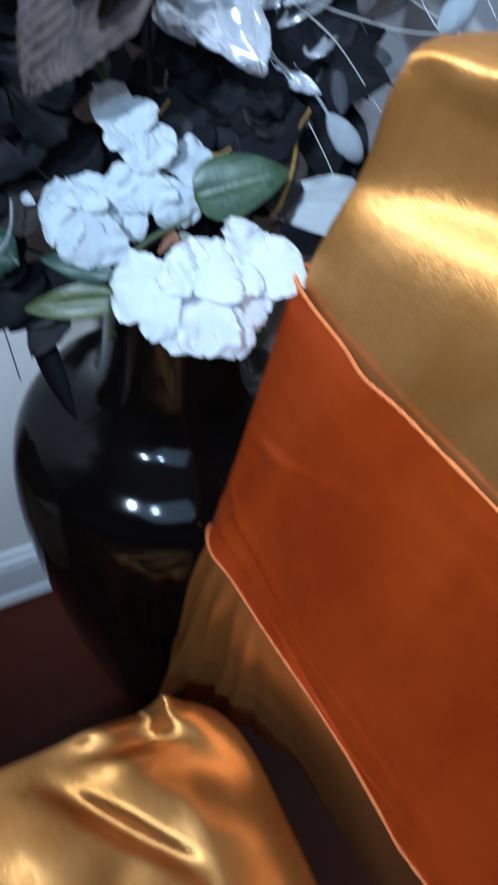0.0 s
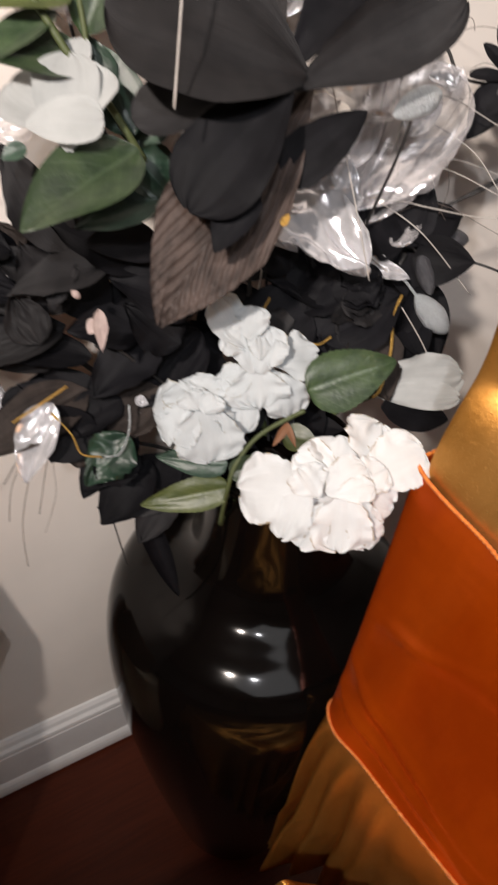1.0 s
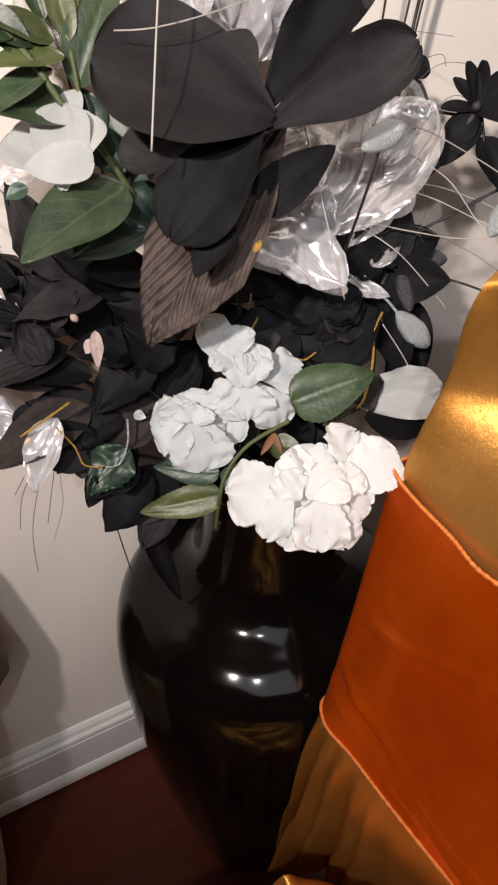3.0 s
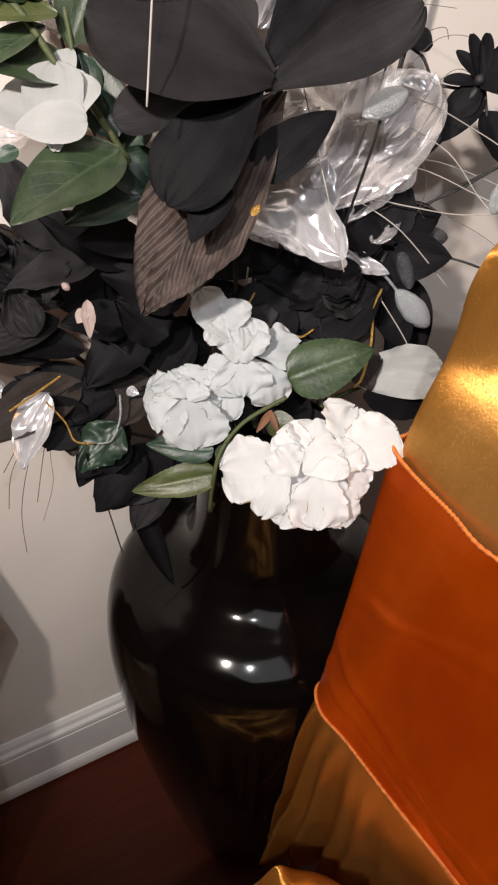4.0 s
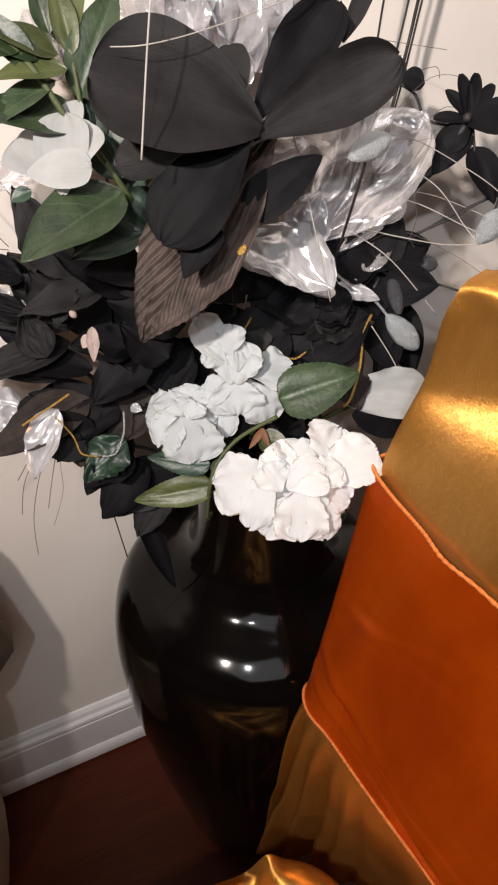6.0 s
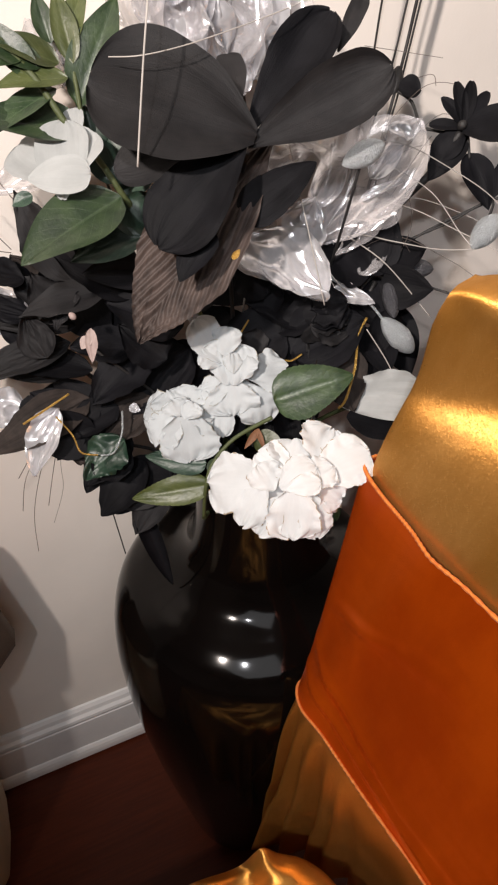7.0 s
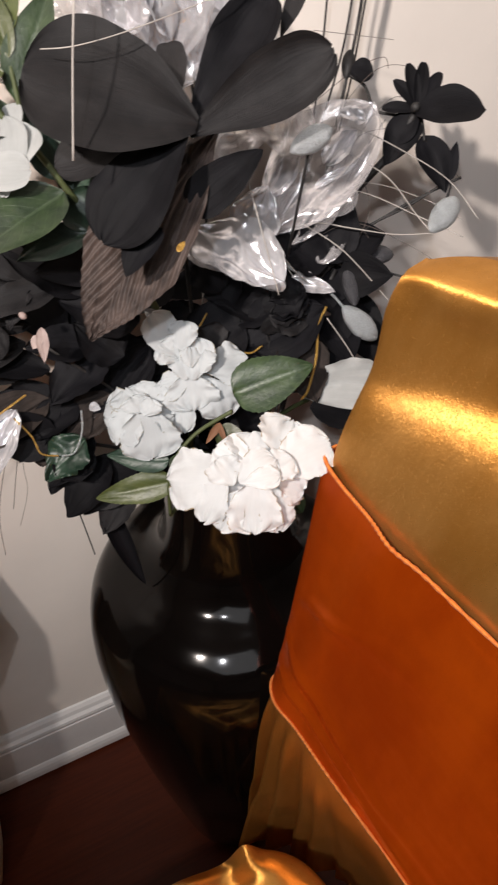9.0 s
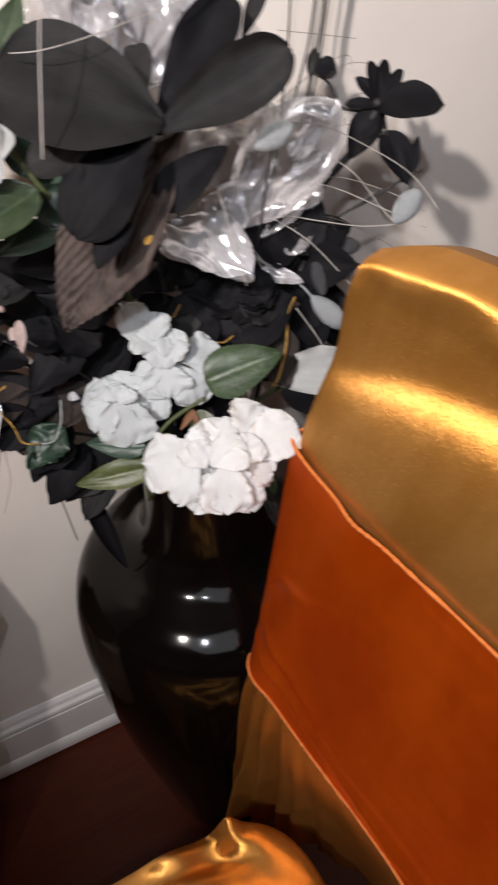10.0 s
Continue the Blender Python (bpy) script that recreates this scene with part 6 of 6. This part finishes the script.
to_vase(wands, (0.1903, -0.0794, 0.8256), 0.0015, TWIG, 24)

grass = thing("dried_grass", "pale thin grass blades and wiry filaments in the bunch", "artificial foliage")
stem(grass, [(0.0356, -0.1049, 1.0851), (0.0216, -0.1304, 1.0531), (0.0100, -0.1487, 1.0219), (-0.0031, -0.1670, 0.9752)], 0.00060, STRAW, "blade", sides=5)
stem(grass, [(0.0016, -0.1104, 1.0191), (0.0184, -0.1232, 1.0216), (0.0493, -0.1256, 1.0262), (0.1027, -0.1133, 1.0336), (0.1461, -0.0978, 1.0396)], 0.00038, STRAW, "blade", sides=5)
stem(grass, [(0.1190, -0.1212, 0.9590), (0.1213, -0.1400, 0.9264), (0.1231, -0.1627, 0.8897), (0.1254, -0.1784, 0.8602)], 0.00045, STRAW, "blade", sides=5)
stem(grass, [(0.2038, -0.0808, 0.9347), (0.2383, -0.0926, 0.9316), (0.2691, -0.1143, 0.9169), (0.2950, -0.1442, 0.8991), (0.3068, -0.1728, 0.8761)], 0.00045, STRAW, "blade", sides=5)
stem(grass, [(0.1645, -0.0905, 0.8620), (0.1997, -0.1025, 0.8665), (0.2237, -0.1169, 0.8633), (0.2556, -0.1363, 0.8589), (0.2834, -0.1489, 0.8592)], 0.00052, STRAW, "blade", sides=5)
stem(grass, [(0.1910, -0.0992, 0.8657), (0.2142, -0.1269, 0.8489), (0.2418, -0.1625, 0.8113)], 0.00052, STRAW, "blade", sides=5)
stem(grass, [(0.1914, -0.0755, 0.8896), (0.2401, -0.1028, 0.8850), (0.2765, -0.1349, 0.8700), (0.3051, -0.1616, 0.8567)], 0.00045, STRAW, "blade", sides=5)
stem(grass, [(0.2309, -0.0841, 0.9143), (0.2578, -0.1132, 0.8978), (0.2765, -0.1349, 0.8700), (0.2832, -0.1482, 0.8599)], 0.00052, STRAW, "blade", sides=5)
stem(grass, [(0.1649, -0.1010, 0.8518), (0.1755, -0.1229, 0.8348), (0.1937, -0.1318, 0.8195)], 0.00052, STRAW, "blade", sides=5)
stem(grass, [(0.1849, -0.1529, 0.8093), (0.1980, -0.1685, 0.7848), (0.2075, -0.1815, 0.7615)], 0.00052, STRAW, "blade", sides=5)
stem(grass, [(0.2380, -0.1071, 0.8500), (0.2771, -0.1178, 0.8725), (0.3184, -0.1318, 0.8927)], 0.0011, TWIG, "blade", sides=5)
stem(grass, [(0.2446, -0.1215, 0.8239), (0.2667, -0.1485, 0.8221), (0.2858, -0.1643, 0.8152)], 0.001, TWIG, "blade", sides=5)
stem(grass, [(0.2083, -0.0832, 0.8898), (0.2330, -0.1011, 0.8685), (0.2484, -0.1189, 0.8431)], 0.00025, HAIR, "blade", sides=5)
stem(grass, [(0.2403, -0.0180, 0.9850), (0.2748, -0.0246, 0.9793), (0.2959, -0.0499, 0.9788)], 0.00025, HAIR, "blade", sides=5)
stem(grass, [(0.2317, -0.0345, 0.9345), (0.2737, -0.0328, 0.9558), (0.2942, -0.0412, 0.9644), (0.2950, -0.0485, 0.9575)], 0.00031, HAIR, "blade", sides=5)
stem(grass, [(0.1746, -0.0678, 0.8894), (0.1899, -0.0754, 0.9038), (0.2102, -0.0746, 0.9141)], 0.00025, HAIR, "blade", sides=5)
stem(grass, [(0.2281, -0.0956, 0.8866), (0.2592, -0.0825, 0.9142), (0.2769, -0.0769, 0.9281)], 0.00031, HAIR, "blade", sides=5)
stem(grass, [(0.2184, -0.0946, 0.8831), (0.2520, -0.0758, 0.9176), (0.2903, -0.0694, 0.9419), (0.3106, -0.0923, 0.9285)], 0.00025, HAIR, "blade", sides=5)
stem(grass, [(-0.0588, -0.0894, 0.7588), (-0.0772, -0.0956, 0.7366), (-0.1004, -0.0973, 0.7017), (-0.1103, -0.1065, 0.6731)], 0.00031, HAIR, "blade", sides=5)
stem(grass, [(-0.0588, -0.0894, 0.7588), (-0.0838, -0.0984, 0.7159), (-0.1014, -0.1105, 0.6731), (-0.1070, -0.1260, 0.6402)], 0.00031, HAIR, "blade", sides=5)
stem(grass, [(-0.0586, -0.0912, 0.7571), (-0.0752, -0.1023, 0.7160), (-0.0891, -0.1126, 0.6769)], 0.00031, HAIR, "blade", sides=5)
stem(grass, [(-0.0601, -0.0888, 0.7588), (-0.0845, -0.0916, 0.7297), (-0.1064, -0.0953, 0.7009)], 0.00037, HAIR, "blade", sides=5)
stem(grass, [(-0.0592, -0.0926, 0.7554), (-0.0708, -0.1043, 0.7160), (-0.0740, -0.1087, 0.6878), (-0.0881, -0.1164, 0.6587)], 0.00019, HAIR, "blade", sides=5)
stem(grass, [(-0.0398, -0.1231, 0.6745), (-0.0381, -0.1337, 0.6499), (-0.0363, -0.1459, 0.6236)], 0.0006, TWIG, "blade", sides=5)
stem(grass, [(-0.0935, -0.1077, 0.7660), (-0.0735, -0.1094, 0.7766), (-0.0554, -0.1110, 0.7865)], 0.00091, GILT, "blade", sides=5)
stem(grass, [(-0.0687, -0.1119, 0.7689), (-0.0604, -0.1249, 0.7569), (-0.0576, -0.1335, 0.7451), (-0.0458, -0.1390, 0.7422)], 0.00072, GILT, "blade", sides=5)
stem(grass, [(-0.0194, -0.1269, 0.7696), (-0.0241, -0.1373, 0.7570), (-0.0337, -0.1428, 0.7440), (-0.0436, -0.1392, 0.7415)], 0.0008, SPARKLE, "blade", sides=5)
stem(grass, [(0.2163, -0.0766, 0.9001), (0.2617, -0.0768, 0.9211), (0.2984, -0.0970, 0.9181), (0.3177, -0.1332, 0.8910)], 0.00025, HAIR, "blade", sides=5)
stem(grass, [(0.1988, -0.0855, 0.8682), (0.2480, -0.0906, 0.8860), (0.2912, -0.1208, 0.8761), (0.3089, -0.1531, 0.8670)], 0.00030, STRAW, "blade", sides=5)
stem(grass, [(0.1812, -0.1018, 0.8437), (0.2305, -0.1069, 0.8616), (0.2681, -0.1380, 0.8481), (0.2887, -0.1613, 0.8344)], 0.00025, HAIR, "blade", sides=5)
stem(grass, [(0.2457, -0.0558, 0.9346), (0.2840, -0.0494, 0.9589), (0.3056, -0.0728, 0.9605), (0.3183, -0.1004, 0.9388)], 0.00025, HAIR, "blade", sides=5)
stem(grass, [(0.1721, -0.0735, 0.8826), (0.1632, -0.0934, 0.8586), (0.1843, -0.1414, 0.8055)], 0.00038, STRAW, "blade", sides=5)
stem(grass, [(0.2457, -0.0900, 0.9004), (0.2480, -0.1080, 0.8687), (0.2227, -0.1178, 0.8322)], 0.00031, HAIR, "blade", sides=5)
stem(grass, [(0.1106, -0.0734, 0.9284), (0.1243, -0.0843, 0.9238), (0.1507, -0.0791, 0.9266)], 0.00075, STRAW, "blade", sides=5)
stem(grass, [(-0.0813, -0.0180, 0.9568), (-0.0667, -0.0180, 0.9248), (-0.0532, -0.0180, 0.8988)], 0.00037, HAIR, "blade", sides=5)
stem(grass, [(-0.0954, -0.0180, 0.9157), (-0.0790, -0.0180, 0.8875), (-0.0653, -0.0180, 0.8657)], 0.00037, HAIR, "blade", sides=5)
stem(grass, [(-0.1041, -0.0180, 0.8813), (-0.0793, -0.0180, 0.8681), (-0.0658, -0.0180, 0.8631)], 0.00037, HAIR, "blade", sides=5)
stem(grass, [(-0.1554, -0.0180, 0.6988), (-0.1151, -0.0281, 0.6981), (-0.0831, -0.0447, 0.7132)], 0.00037, HAIR, "blade", sides=5)
stem(grass, [(-0.1469, -0.0386, 0.6578), (-0.1207, -0.0381, 0.6859), (-0.1028, -0.0412, 0.7066)], 0.00037, HAIR, "blade", sides=5)
stem(grass, [(-0.1156, -0.0180, 0.8672), (-0.0942, -0.0180, 0.8566), (-0.0737, -0.0180, 0.8553)], 0.00037, HAIR, "blade", sides=5)
to_vase(grass, (0.1101, -0.0769, 0.8204), 0.0008, STRAW, 25)

pink = thing("pink_bud", "small pale pink fabric bud in dark leaves", "artificial flower")
leaf(pink, "petal", PINK, (-0.0359, -0.1318, 0.8537), (-0.0408, -0.1454, 0.8334), 0.0085, (-0.10, -0.68, 0.73), style='leaf', ruffle=2.5, seed=277)
leaf(pink, "petal", PINK, (-0.0380, -0.1343, 0.8487), (-0.0453, -0.1365, 0.8416), 0.0088, (-0.29, -0.61, 0.74), style='leaf', seed=278)
bud(pink, (-0.0459, -0.1145, 0.8588), (-0.0428, -0.1192, 0.8556), 0.0048, PINK, "bud", seed=279)
to_vase(pink, (-0.0310, -0.1030, 0.8178), 0.0012, TWIG, 26)

teal = thing("dark_teal_leaf_sprig", "dark teal glazed leaves edged with silver beads", "artificial foliage")
leaf(teal, "leaf", DARKGREEN, (-0.0214, -0.1342, 0.7464), (-0.0572, -0.1398, 0.7211), 0.0342, (-0.34, -0.49, 0.80), ruffle=2.5, crumple=0.6, nu=26, nv=22, seed=280)
leaf(teal, "leaf", DARKGREEN, (-0.0275, -0.1218, 0.7337), (-0.0543, -0.1130, 0.7299), 0.0187, (-0.34, -0.49, 0.80), seed=281)
to_vase(teal, (-0.0187, -0.1201, 0.7291), 0.0015, TWIG, 27)

# ---- the draped stand by the wall ----
CREAM = satin("cream_cloth", (0.62, 0.53, 0.38), (0.76, 0.66, 0.50), 0.6, 0.0, 0.05)
TAN = cloth("tan_board", (0.14, 0.10, 0.068), (0.20, 0.145, 0.098), 0.75, 0.05, 25, 500, 0.2)


def prism(outline, z0, z1, shift, mat, name, parent):
    """An upright block on an outline in x and y, its top drawn in by shift, with rounded rims."""
    n = len(outline)
    cx, cy = sum(p[0] for p in outline) / n, sum(p[1] for p in outline) / n
    rings = [(0.0, 0.0, 0.0), (0.0, 0.0, 0.93), (0.02, 0.0, 0.985), (0.06, 0.06, 1.0), (0.5, 0.5, 1.0), (0.93, 0.93, 1.0), (0.98, 0.98, 0.97), (1.0, 1.0, 0.9), (1.0, 1.0, 0.0)]
    verts = []
    for h, k, r in rings:
        for x, y in outline:
            px, py = cx + (x - cx) * r, cy + (y - cy) * r
            q = Vector((px - shift * k * (1 if x > cx else -1), py, z0 + (z1 - z0) * h))
            q.x += 0.003 * noise.noise(q * 14)
            verts.append(tuple(q))
    faces = [(i * n + j, i * n + (j + 1) % n, (i + 1) * n + (j + 1) % n, (i + 1) * n + j) for i in range(len(rings) - 1) for j in range(n)]
    me = mesh_of(name, verts, faces, mat)
    bm = bmesh.new()
    bm.from_mesh(me)
    bmesh.ops.remove_doubles(bm, verts=bm.verts[:], dist=0.0001)
    bmesh.ops.recalc_face_normals(bm, faces=bm.faces[:])
    bm.to_mesh(me)
    bm.free()
    return part(name, me, parent)


stand = thing("pedestal", "cream cloth-covered pedestal standing against the wall", "pedestal")
prism([(-0.236, -0.022), (-0.238, -0.07), (-0.25, -0.12), (-0.29, -0.17), (-0.36, -0.20), (-0.48, -0.20), (-0.55, -0.15), (-0.56, -0.06), (-0.54, -0.022), (-0.40, -0.02)], 0.0, 0.411, -0.026, CREAM, "pedestal_body", stand)
basket = thing("tan_basket", "tan leather storage box standing on a cream pedestal", "storage box")
prism([(x - 0.003, y - 0.004) for x, y in [(-0.152, -0.008), (-0.144, -0.030), (-0.147, -0.046), (-0.205, -0.105), (-0.25, -0.125), (-0.30, -0.14), (-0.42, -0.145), (-0.53, -0.14), (-0.56, -0.10), (-0.55, -0.008), (-0.35, -0.007)]], 0.412, 0.590, 0.034, TAN, "box_body", basket)
